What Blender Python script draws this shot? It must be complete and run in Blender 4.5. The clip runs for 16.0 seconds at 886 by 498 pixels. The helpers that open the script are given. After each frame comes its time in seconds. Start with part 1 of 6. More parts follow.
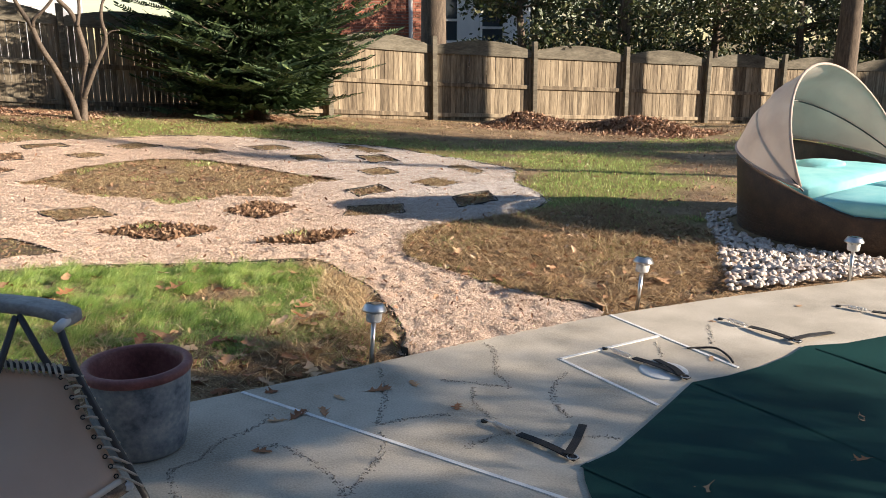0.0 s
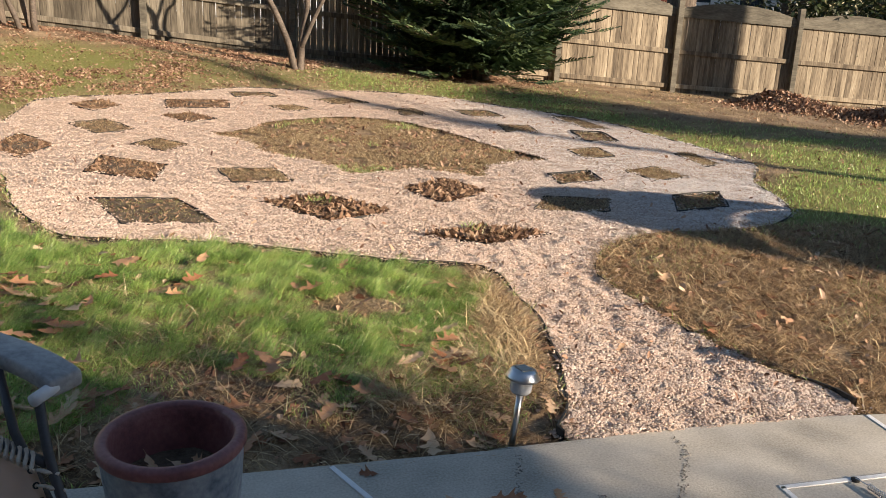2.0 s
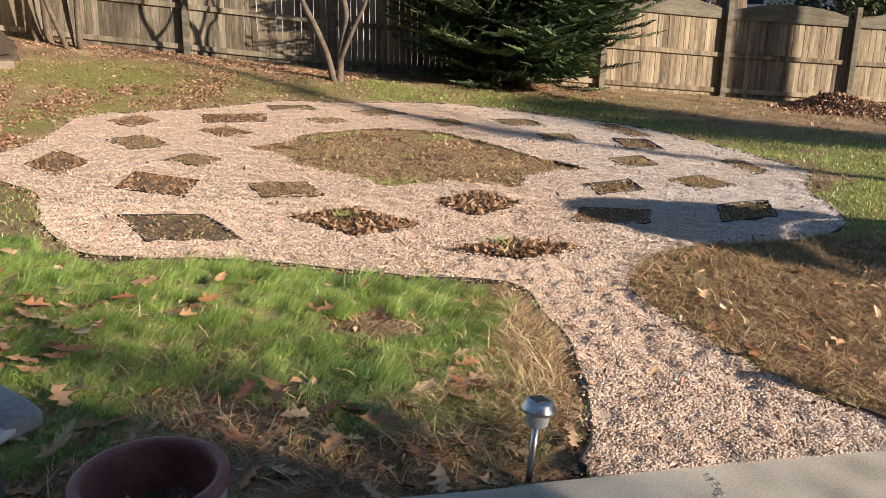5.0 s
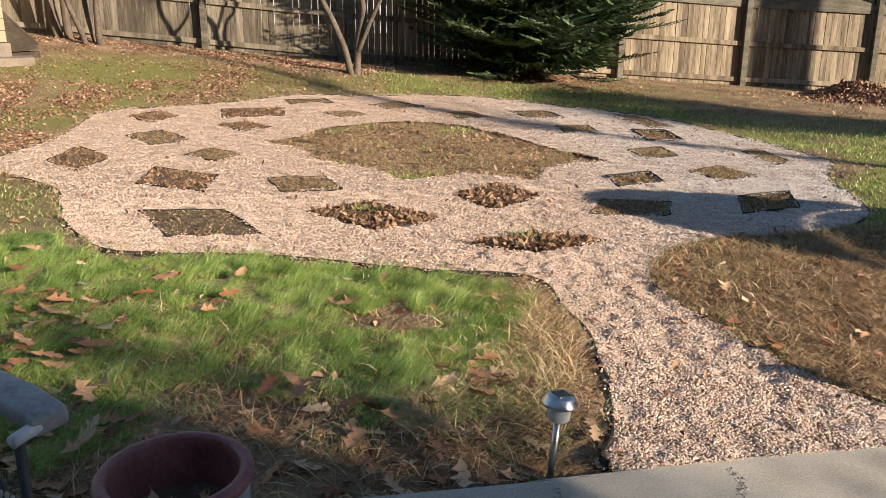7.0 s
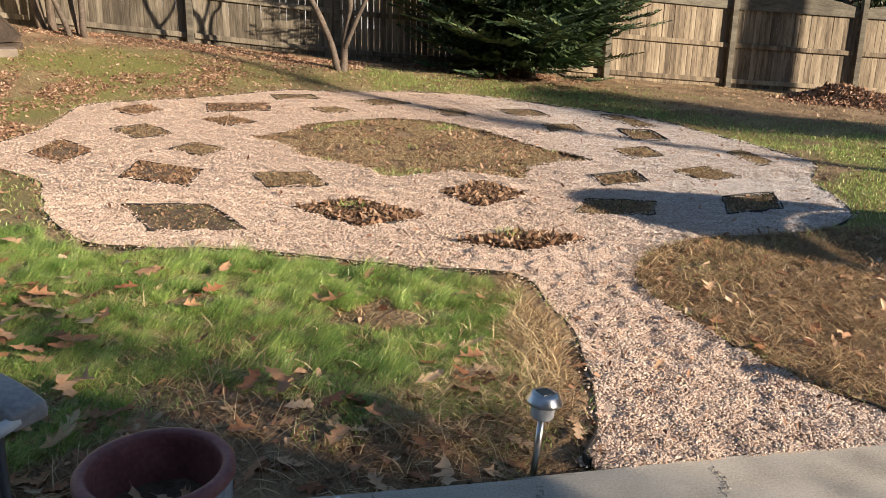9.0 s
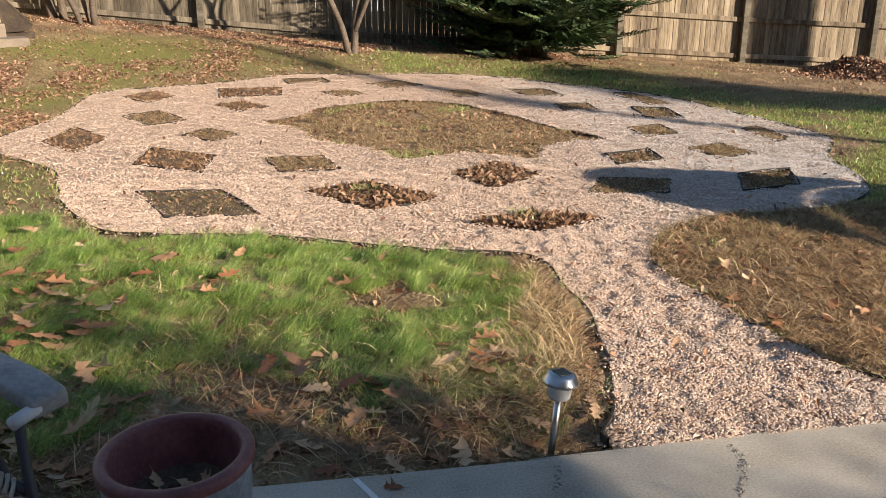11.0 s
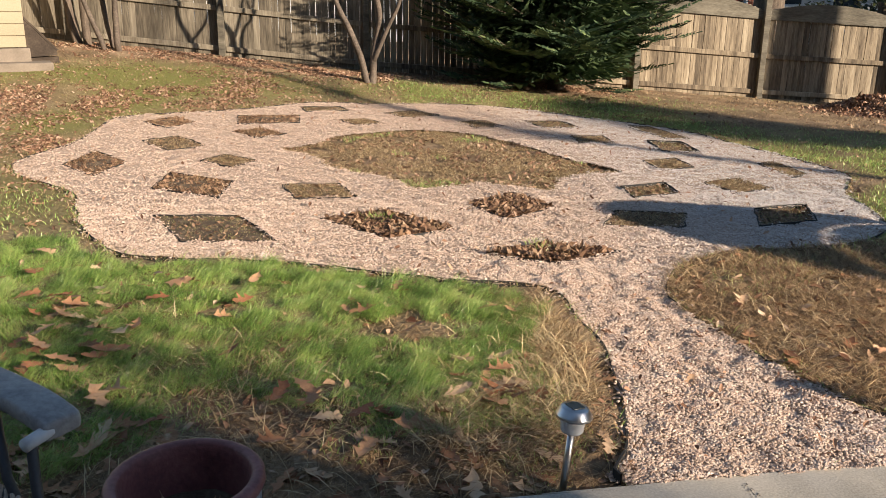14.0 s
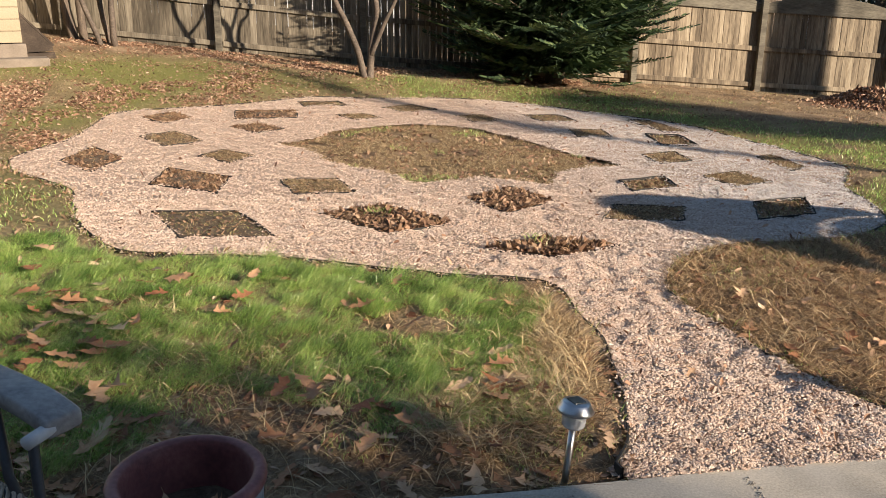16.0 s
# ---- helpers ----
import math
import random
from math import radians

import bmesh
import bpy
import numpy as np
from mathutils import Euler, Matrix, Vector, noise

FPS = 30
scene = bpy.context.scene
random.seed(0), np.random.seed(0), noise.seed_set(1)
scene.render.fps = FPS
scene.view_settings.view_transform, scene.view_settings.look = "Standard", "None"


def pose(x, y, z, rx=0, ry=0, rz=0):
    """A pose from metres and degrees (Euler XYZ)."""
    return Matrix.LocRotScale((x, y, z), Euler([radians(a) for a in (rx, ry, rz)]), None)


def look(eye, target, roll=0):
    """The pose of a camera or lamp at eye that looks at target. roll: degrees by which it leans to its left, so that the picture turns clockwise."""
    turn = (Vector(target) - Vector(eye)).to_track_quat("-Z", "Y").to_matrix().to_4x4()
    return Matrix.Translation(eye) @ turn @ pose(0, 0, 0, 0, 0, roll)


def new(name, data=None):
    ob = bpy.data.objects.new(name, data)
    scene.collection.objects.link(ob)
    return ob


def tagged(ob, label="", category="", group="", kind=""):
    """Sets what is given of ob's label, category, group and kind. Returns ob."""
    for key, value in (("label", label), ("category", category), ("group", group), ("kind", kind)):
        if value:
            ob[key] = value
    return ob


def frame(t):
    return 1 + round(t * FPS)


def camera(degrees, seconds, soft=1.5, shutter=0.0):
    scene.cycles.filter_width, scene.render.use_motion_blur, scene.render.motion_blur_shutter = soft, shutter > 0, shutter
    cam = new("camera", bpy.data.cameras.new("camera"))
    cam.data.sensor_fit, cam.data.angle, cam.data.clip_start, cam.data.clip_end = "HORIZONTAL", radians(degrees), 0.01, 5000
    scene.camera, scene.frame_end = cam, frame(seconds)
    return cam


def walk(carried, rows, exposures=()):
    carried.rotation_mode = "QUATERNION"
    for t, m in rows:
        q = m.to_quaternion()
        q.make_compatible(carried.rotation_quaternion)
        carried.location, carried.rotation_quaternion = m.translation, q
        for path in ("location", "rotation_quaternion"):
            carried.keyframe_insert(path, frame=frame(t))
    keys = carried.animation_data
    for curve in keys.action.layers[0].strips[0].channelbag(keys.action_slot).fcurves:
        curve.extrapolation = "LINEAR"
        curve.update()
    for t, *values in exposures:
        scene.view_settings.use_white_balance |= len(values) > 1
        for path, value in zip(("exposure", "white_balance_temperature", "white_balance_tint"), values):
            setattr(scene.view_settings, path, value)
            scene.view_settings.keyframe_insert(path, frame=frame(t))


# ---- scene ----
cam = camera(55.8, 16.0, soft=0.6)
PATH = [
    (0, (-0.1, -0.246, 1.635), (0.868, 1.434, 1.146), 0.1),
    (0.5, (0.178, 0.044, 1.62), (1.028, 1.745, 1.0), 4.0),
    (1, (0.343, 0.269, 1.592), (1.018, 2.022, 0.906), 4.3),
    (1.5, (0.494, 0.6, 1.622), (1.058, 2.413, 0.993), 3.0),
    (2, (0.617, 0.775, 1.669), (1.09, 2.625, 1.072), 2.5),
    (2.5, (0.769, 0.929, 1.645), (1.134, 2.796, 1.029), 2.4),
    (3, (0.796, 0.96, 1.637), (1.149, 2.827, 1.013), 1.6),
    (3.5, (0.803, 0.953, 1.642), (1.172, 2.821, 1.033), 0.7),
    (5.8, (0.823, 0.959, 1.652), (1.164, 2.843, 1.074), 0.9),
    (6, (0.818, 0.965, 1.651), (1.158, 2.846, 1.063), 0.8),
    (6.5, (0.814, 0.97, 1.658), (1.15, 2.849, 1.061), 0.4),
    (7, (0.813, 0.965, 1.659), (1.122, 2.848, 1.061), 0.2),
    (7.5, (0.813, 0.959, 1.66), (1.134, 2.843, 1.069), 0.9),
    (8, (0.809, 0.966, 1.659), (1.152, 2.85, 1.083), 1.3),
    (8.5, (0.812, 0.973, 1.655), (1.151, 2.855, 1.068), 1.2),
    (9, (0.813, 0.972, 1.654), (1.157, 2.848, 1.051), 1.1),
    (9.5, (0.818, 0.979, 1.654), (1.159, 2.85, 1.035), 0.7),
    (10, (0.816, 0.969, 1.652), (1.142, 2.837, 1.016), 0.3),
    (12.5, (0.805, 0.995, 1.653), (1.098, 2.865, 1.007), -0.0),
    (13, (0.799, 0.983, 1.658), (1.081, 2.865, 1.041), 0.2),
    (13.5, (0.8, 0.979, 1.656), (1.075, 2.872, 1.071), 0.5),
    (14, (0.808, 0.979, 1.655), (1.088, 2.873, 1.077), 0.7),
    (14.5, (0.812, 0.991, 1.652), (1.093, 2.881, 1.063), 0.7),
    (15, (0.808, 0.991, 1.651), (1.085, 2.88, 1.054), 0.6),
    (15.5, (0.804, 0.995, 1.651), (1.085, 2.882, 1.052), 0.6),
    (16, (0.799, 0.989, 1.655), (1.084, 2.878, 1.064), 0.5),
]
walk(cam, [(t, look(eye, target, roll)) for t, eye, target, roll in PATH], [(0, 1.21), (0.6, 1.19), (2.0, 0.99), (16, 0.90)])

# ---- light: a low winter sun and its clear sky ----
SUN_AZ, SUN_EL = math.atan2(0.74, -0.673), radians(17.6)
world = bpy.data.worlds.new("world")
scene.world = world
world.use_nodes = True
sky = world.node_tree.nodes.new("ShaderNodeTexSky")
sky.sky_type, sky.sun_disc = "NISHITA", False
sky.sun_elevation, sky.sun_rotation = SUN_EL, SUN_AZ
sky.air_density, sky.dust_density = 1.0, 0.15
world.node_tree.nodes["Background"].inputs[1].default_value = 0.072
world.node_tree.links.new(sky.outputs[0], world.node_tree.nodes["Background"].inputs[0])
to_sun = Vector((math.sin(SUN_AZ) * math.cos(SUN_EL), math.cos(SUN_AZ) * math.cos(SUN_EL), math.sin(SUN_EL)))
sun = new("sun", bpy.data.lights.new("sun", "SUN"))
sun.data.energy, sun.data.angle, sun.data.color = 5.4, radians(0.6), (1.0, 0.832, 0.65)
sun.matrix_world = look(to_sun * 40, (0, 0, 0))


# ---- materials ----
def material(name, colours, scale=6.0, fine=60.0, rough=0.85, bump=0.3, metal=0.0, island=0.0, obj=0.0, detail=6.0, spec=0.5, through_light=0.0, stretch=(1, 1, 1), bump_dist=0.01):
    """Two scales of noise run through a ramp of colours; island and obj shift the ramp piece by piece."""
    m = bpy.data.materials.new(name)
    m.use_nodes = True
    nt = m.node_tree
    N, L = nt.nodes, nt.links
    b = N["Principled BSDF"]
    co = N.new("ShaderNodeTexCoord" if stretch != (1, 1, 1) else "ShaderNodeNewGeometry")
    mp = N.new("ShaderNodeMapping")
    mp.inputs["Scale"].default_value = stretch
    if obj:
        oi, sc = N.new("ShaderNodeObjectInfo"), N.new("ShaderNodeVectorMath")
        sc.operation = "SCALE"
        sc.inputs[0].default_value, sc.inputs["Scale"].default_value = (37.0, 53.0, 71.0), 1.0
        L.new(oi.outputs["Random"], sc.inputs["Scale"])
        L.new(sc.outputs[0], mp.inputs["Location"])
    L.new(co.outputs["Object" if stretch != (1, 1, 1) else "Position"], mp.inputs[0])
    n1, n2 = N.new("ShaderNodeTexNoise"), N.new("ShaderNodeTexNoise")
    n1.inputs["Scale"].default_value, n2.inputs["Scale"].default_value = scale, fine
    n1.inputs["Detail"].default_value = n2.inputs["Detail"].default_value = detail
    L.new(mp.outputs[0], n1.inputs["Vector"])
    L.new(mp.outputs[0], n2.inputs["Vector"])

    def maths(op, a, c):
        q = N.new("ShaderNodeMath")
        q.operation = op
        for k, v in enumerate((a, c)):
            if isinstance(v, (int, float)):
                q.inputs[k].default_value = v
            else:
                L.new(v, q.inputs[k])
        return q.outputs[0]

    f = maths("ADD", maths("MULTIPLY", n1.outputs[0], 0.6), maths("MULTIPLY", n2.outputs[0], 0.4))
    f = maths("ADD", maths("MULTIPLY", maths("SUBTRACT", f, 0.5), 2.2), 0.5)
    if island:
        g = N.new("ShaderNodeNewGeometry")
        f = maths("ADD", maths("MULTIPLY", f, 1 - island), maths("MULTIPLY", g.outputs["Random Per Island"], island))
    if obj:
        g = N.new("ShaderNodeObjectInfo")
        f = maths("ADD", maths("MULTIPLY", f, 1 - obj), maths("MULTIPLY", g.outputs["Random"], obj))
    ramp = N.new("ShaderNodeValToRGB")
    e = ramp.color_ramp.elements
    while len(e) < len(colours):
        e.new(0.5)
    for k, c in enumerate(colours):
        e[k].position, e[k].color = 0.12 + 0.76 * k / max(1, len(colours) - 1), (*c, 1)
    L.new(f, ramp.inputs[0])
    L.new(ramp.outputs[0], b.inputs["Base Color"])
    b.inputs["Roughness"].default_value, b.inputs["Metallic"].default_value = rough, metal
    b.inputs["Specular IOR Level"].default_value = spec
    if bump:
        bp = N.new("ShaderNodeBump")
        bp.inputs["Strength"].default_value, bp.inputs["Distance"].default_value = bump, bump_dist
        L.new(n2.outputs[0], bp.inputs["Height"])
        L.new(bp.outputs[0], b.inputs["Normal"])
    if through_light:
        tr = N.new("ShaderNodeBsdfTranslucent")
        mx = N.new("ShaderNodeMixShader")
        mx.inputs[0].default_value = through_light
        L.new(ramp.outputs[0], tr.inputs[0])
        L.new(b.outputs[0], mx.inputs[1])
        L.new(tr.outputs[0], mx.inputs[2])
        L.new(mx.outputs[0], N["Material Output"].inputs[0])
    return m


M = dict(
    grass=material("grass_blades", [(0.042, 0.105, 0.024), (0.24, 0.415, 0.10), (0.53, 0.67, 0.205), (0.77, 0.77, 0.37)], 3.5, 12, 0.34, 0, spec=0.75, island=0.45, through_light=0.4),
    olive=material("mossy_grass", [(0.07, 0.085, 0.022), (0.18, 0.19, 0.055), (0.33, 0.32, 0.10), (0.50, 0.44, 0.20)], 2.5, 12, 0.7, 0, island=0.5, through_light=0.2),
    thatch=material("dry_grass", [(0.065, 0.038, 0.022), (0.22, 0.135, 0.072), (0.46, 0.31, 0.165), (0.76, 0.58, 0.34)], 7, 24, 0.75, 0, island=0.6, through_light=0.15),
    turf=material("dry_turf", [(0.12, 0.075, 0.04), (0.29, 0.20, 0.105), (0.47, 0.35, 0.195), (0.63, 0.51, 0.32)], 2, 20, 0.8, 0, island=0.7, through_light=0.15),
    gravel_bed=material("gravel_bed", [(0.30, 0.22, 0.18), (0.48, 0.375, 0.30), (0.62, 0.50, 0.41)], 30, 160, 0.9, 0.8),
    stone=material("gravel_stone", [(0.38, 0.275, 0.22), (0.54, 0.40, 0.315), (0.64, 0.49, 0.39), (0.715, 0.575, 0.475), (0.78, 0.67, 0.58)], 9, 26, 0.8, 0.2, island=0.55),
    pebble=material("white_pebble", [(0.36, 0.28, 0.25), (0.55, 0.48, 0.44), (0.70, 0.64, 0.61)], 20, 60, 0.7, 0.3, obj=0.6),
    concrete=material("concrete", [(0.30, 0.27, 0.225), (0.43, 0.392, 0.332), (0.55, 0.505, 0.435), (0.64, 0.595, 0.525)], 2.6, 110, 0.9, 0.3, bump_dist=0.006),
    crack=material("crack_grit", [(0.16, 0.14, 0.12), (0.34, 0.31, 0.27), (0.5, 0.47, 0.42)], 40, 200, 0.95, 0.5, island=0.7),
    joint=material("white_joint", [(0.62, 0.63, 0.65), (0.78, 0.79, 0.80), (0.84, 0.84, 0.84)], 8, 60, 0.6, 0.2),
    cover=material("pool_cover", [(0.003, 0.026, 0.027), (0.006, 0.042, 0.041), (0.010, 0.058, 0.055)], 1.2, 500, 0.7, 0.15, spec=0.15),
    fence=material("fence_wood", [(0.040, 0.030, 0.020), (0.15, 0.117, 0.080), (0.31, 0.252, 0.176), (0.47, 0.40, 0.295)], 1.1, 7, 0.85, 0.5, obj=0.3, stretch=(9, 9, 0.8)),
    # greyer boards, darkened in colour to replace the tree shade on the left fence
    fence_shaded=material("shaded_fence_wood", [(0.030, 0.025, 0.018), (0.105, 0.088, 0.064), (0.20, 0.172, 0.128), (0.31, 0.275, 0.212)], 1.1, 7, 0.88, 0.5, obj=0.3, stretch=(9, 9, 0.8)),
    fence_grey=material("grey_fence_cap", [(0.045, 0.040, 0.031), (0.125, 0.112, 0.086), (0.225, 0.205, 0.16)], 1.5, 9, 0.9, 0.5, obj=0.2, stretch=(1.5, 6, 6)),
    bark=material("bark", [(0.06, 0.046, 0.035), (0.12, 0.092, 0.07), (0.21, 0.165, 0.125)], 6, 40, 0.9, 0.8, stretch=(4, 4, 0.8)),
    smooth_bark=material("smooth_bark", [(0.045, 0.035, 0.027), (0.10, 0.077, 0.060), (0.19, 0.15, 0.115)], 5, 40, 0.8, 0.4),
    fir=material("conifer_needles", [(0.013, 0.029, 0.014), (0.032, 0.064, 0.027), (0.072, 0.118, 0.046), (0.18, 0.235, 0.09)], 1.2, 10, 0.7, 0, island=0.5, through_light=0.15),
    leaf=material("evergreen_leaves", [(0.012, 0.024, 0.010), (0.030, 0.050, 0.018), (0.060, 0.075, 0.026), (0.12, 0.115, 0.045)], 1, 8, 0.45, 0, island=0.7, through_light=0.15),
    oak=material("oak_leaf", [(0.21, 0.080, 0.036), (0.37, 0.170, 0.082), (0.52, 0.30, 0.165), (0.64, 0.47, 0.31)], 10, 80, 0.7, 0.3, obj=0.75, through_light=0.1),
    litter=material("leaf_litter", [(0.12, 0.06, 0.038), (0.27, 0.145, 0.09), (0.43, 0.26, 0.165), (0.58, 0.42, 0.30)], 2, 20, 0.85, 0, island=0.8, through_light=0.1),
    bed_leaf=material("bed_leaves", [(0.10, 0.055, 0.034), (0.21, 0.12, 0.072), (0.34, 0.21, 0.13), (0.48, 0.34, 0.23)], 5, 24, 0.85, 0, island=0.6, through_light=0.1),
    stalk=material("pale_straw", [(0.30, 0.20, 0.10), (0.48, 0.35, 0.19), (0.62, 0.48, 0.28), (0.74, 0.62, 0.40)], 3, 20, 0.7, 0, island=0.7, through_light=0.15),
    oak_scrap=material("torn_oak_leaf", [(0.20, 0.085, 0.045), (0.35, 0.18, 0.10), (0.50, 0.32, 0.20), (0.64, 0.49, 0.36)], 5, 24, 0.8, 0, island=0.8, through_light=0.1),
    soil=material("soil", [(0.06, 0.042, 0.028), (0.12, 0.085, 0.055), (0.20, 0.15, 0.10)], 9, 70, 0.95, 0.9, bump_dist=0.02),
    edging=material("black_edging", [(0.018, 0.017, 0.016), (0.035, 0.033, 0.03)], 8, 60, 0.8, 0.3),
    glaze=material("pot_glaze", [(0.09, 0.115, 0.15), (0.19, 0.225, 0.27), (0.29, 0.325, 0.365), (0.44, 0.45, 0.46)], 9, 45, 0.5, 0.25),
    clay=material("pot_clay", [(0.14, 0.050, 0.052), (0.22, 0.080, 0.078), (0.30, 0.125, 0.118)], 8, 60, 0.5, 0.2),
    steel=material("brushed_steel", [(0.55, 0.55, 0.56), (0.66, 0.66, 0.67)], 10, 200, 0.28, 0.05, metal=1.0),
    tube=material("dark_metal_tube", [(0.035, 0.034, 0.036), (0.06, 0.058, 0.06)], 12, 120, 0.45, 0.1),
    sling=material("tan_sling", [(0.62, 0.50, 0.42), (0.71, 0.58, 0.49), (0.76, 0.63, 0.54)], 3, 900, 0.85, 0.3, bump_dist=0.002),
    sling_trim=material("brown_sling_trim", [(0.07, 0.05, 0.04), (0.17, 0.125, 0.095), (0.34, 0.27, 0.22)], 14, 120, 0.85, 0.3),
    cord=material("elastic_cord", [(0.42, 0.35, 0.28), (0.60, 0.53, 0.45)], 60, 300, 0.8, 0.3),
    arm=material("grey_plastic", [(0.22, 0.215, 0.215), (0.34, 0.332, 0.328), (0.46, 0.45, 0.44)], 14, 70, 0.55, 0.2),
    white=material("white_plastic", [(0.62, 0.63, 0.65), (0.76, 0.77, 0.78)], 12, 90, 0.45, 0.1),
    strap=material("black_webbing", [(0.012, 0.012, 0.014), (0.03, 0.03, 0.034)], 20, 300, 0.8, 0.4),
    wicker=material("brown_wicker", [(0.030, 0.018, 0.012), (0.065, 0.038, 0.024), (0.11, 0.065, 0.042)], 10, 80, 0.6, 0.4, obj=0.2),
    canvas=material("beige_canvas", [(0.40, 0.32, 0.285), (0.52, 0.43, 0.385), (0.60, 0.51, 0.46)], 3, 300, 0.9, 0.2, through_light=0.15),
    cushion=material("turquoise_cushion", [(0.17, 0.56, 0.62), (0.27, 0.66, 0.71), (0.38, 0.74, 0.77)], 4, 200, 0.8, 0.25),
    brick=material("red_brick", [(0.20, 0.075, 0.05), (0.32, 0.12, 0.08), (0.42, 0.18, 0.12)], 4, 40, 0.9, 0.4, obj=0.5),
    mortar=material("mortar", [(0.40, 0.37, 0.33), (0.52, 0.48, 0.43)], 8, 90, 0.95, 0.4),
    siding=material("cream_siding", [(0.30, 0.245, 0.16), (0.37, 0.31, 0.21), (0.42, 0.355, 0.25)], 2, 60, 0.7, 0.15),
    paint=material("white_paint", [(0.68, 0.69, 0.70), (0.80, 0.80, 0.80)], 2, 40, 0.6, 0.1),
    white_siding=material("white_siding", [(0.50, 0.52, 0.55), (0.58, 0.60, 0.63)], 2, 40, 0.6, 0.1),
    roof=material("roof_shingle", [(0.07, 0.065, 0.06), (0.14, 0.13, 0.12)], 6, 60, 0.95, 0.5),
    block=material("foundation_block", [(0.17, 0.14, 0.11), (0.30, 0.25, 0.20)], 5, 70, 0.95, 0.5),
    # ramp wood, its shadowed side put into the colour as near black
    shade_wood=material("shade_darkened_weathered_wood", [(0.02, 0.014, 0.010), (0.05, 0.036, 0.026), (0.10, 0.075, 0.055)], 5, 60, 0.9, 0.4),
)


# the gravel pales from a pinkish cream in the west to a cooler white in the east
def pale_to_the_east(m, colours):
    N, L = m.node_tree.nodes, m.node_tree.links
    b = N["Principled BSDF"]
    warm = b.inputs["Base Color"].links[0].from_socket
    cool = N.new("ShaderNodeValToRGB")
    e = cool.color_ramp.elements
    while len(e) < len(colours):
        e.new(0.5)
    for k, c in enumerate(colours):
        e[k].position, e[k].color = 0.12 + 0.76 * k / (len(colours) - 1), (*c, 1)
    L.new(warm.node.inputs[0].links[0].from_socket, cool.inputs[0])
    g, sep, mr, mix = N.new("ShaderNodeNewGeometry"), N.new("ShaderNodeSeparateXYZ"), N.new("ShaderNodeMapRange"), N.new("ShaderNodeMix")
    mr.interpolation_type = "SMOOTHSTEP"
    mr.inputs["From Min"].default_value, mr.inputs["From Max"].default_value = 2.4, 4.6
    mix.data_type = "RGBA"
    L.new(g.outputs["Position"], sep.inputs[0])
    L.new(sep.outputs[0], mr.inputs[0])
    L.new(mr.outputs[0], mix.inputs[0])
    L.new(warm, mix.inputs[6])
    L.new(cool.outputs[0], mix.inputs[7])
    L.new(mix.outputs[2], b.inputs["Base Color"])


# the cool ramp also carries the bluish tint of the shaded eastern gravel
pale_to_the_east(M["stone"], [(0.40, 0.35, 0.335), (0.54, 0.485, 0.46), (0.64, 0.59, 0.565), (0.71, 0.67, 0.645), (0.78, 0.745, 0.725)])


def glass(name, colour, rough=0.02):
    m = bpy.data.materials.new(name)
    m.use_nodes = True
    b = m.node_tree.nodes["Principled BSDF"]
    b.inputs["Base Color"].default_value = (*colour, 1)
    b.inputs["Roughness"].default_value, b.inputs["Transmission Weight"].default_value = rough, 1.0
    return m


M["lens"] = glass("frosted_lens", (0.97, 0.98, 1.0), 0.22)
M["lens"].node_tree.nodes["Principled BSDF"].inputs["Transmission Weight"].default_value = 0.4
pane = bpy.data.materials.new("window_glass")
pane.use_nodes = True
pane.node_tree.nodes["Principled BSDF"].inputs["Base Color"].default_value = (0.05, 0.06, 0.07, 1)
pane.node_tree.nodes["Principled BSDF"].inputs["Roughness"].default_value = 0.05
M["pane"] = pane


# ---- mesh helpers ----
def part(name, bm, mat, parent=None, label="", smooth=False):
    me = bpy.data.meshes.new(name)
    bm.to_mesh(me)
    bm.free()
    if smooth:
        me.shade_smooth()
    me.materials.append(mat)
    ob = new(name, me)
    if parent is not None:
        ob.parent = parent
    return tagged(ob, label)


def raw(name, verts, faces, mat, parent=None, smooth=False):
    me = bpy.data.meshes.new(name)
    me.from_pydata(verts, [], faces)
    me.update()
    if smooth:
        me.shade_smooth()
    me.materials.append(mat)
    ob = new(name, me)
    if parent is not None:
        ob.parent = parent
    return ob


def thing(name, m, label, category, group="", kind=""):
    ob = new(name)
    ob.matrix_world = m
    ob.empty_display_size = 0.1
    return tagged(ob, label, category, group, kind)


def box(bm, c, s, m=None, bevel=0.0):
    r = bmesh.ops.create_cube(bm, size=1)
    vs = r["verts"]
    for v in vs:
        v.co = Vector((v.co.x * s[0] + c[0], v.co.y * s[1] + c[1], v.co.z * s[2] + c[2]))
    if bevel:
        es = list({e for v in vs for e in v.link_edges})
        out = bmesh.ops.bevel(bm, geom=es, offset=bevel, segments=1, affect="EDGES")
        vs = list({v for f in out["faces"] for v in f.verts} | {v for v in vs if v.is_valid})
    if m is not None:
        for v in vs:
            v.co = m @ v.co
    return vs


def boxes(*specs, bevel=0.0):
    bm = bmesh.new()
    for s in specs:
        box(bm, *s, bevel=bevel)
    return bm


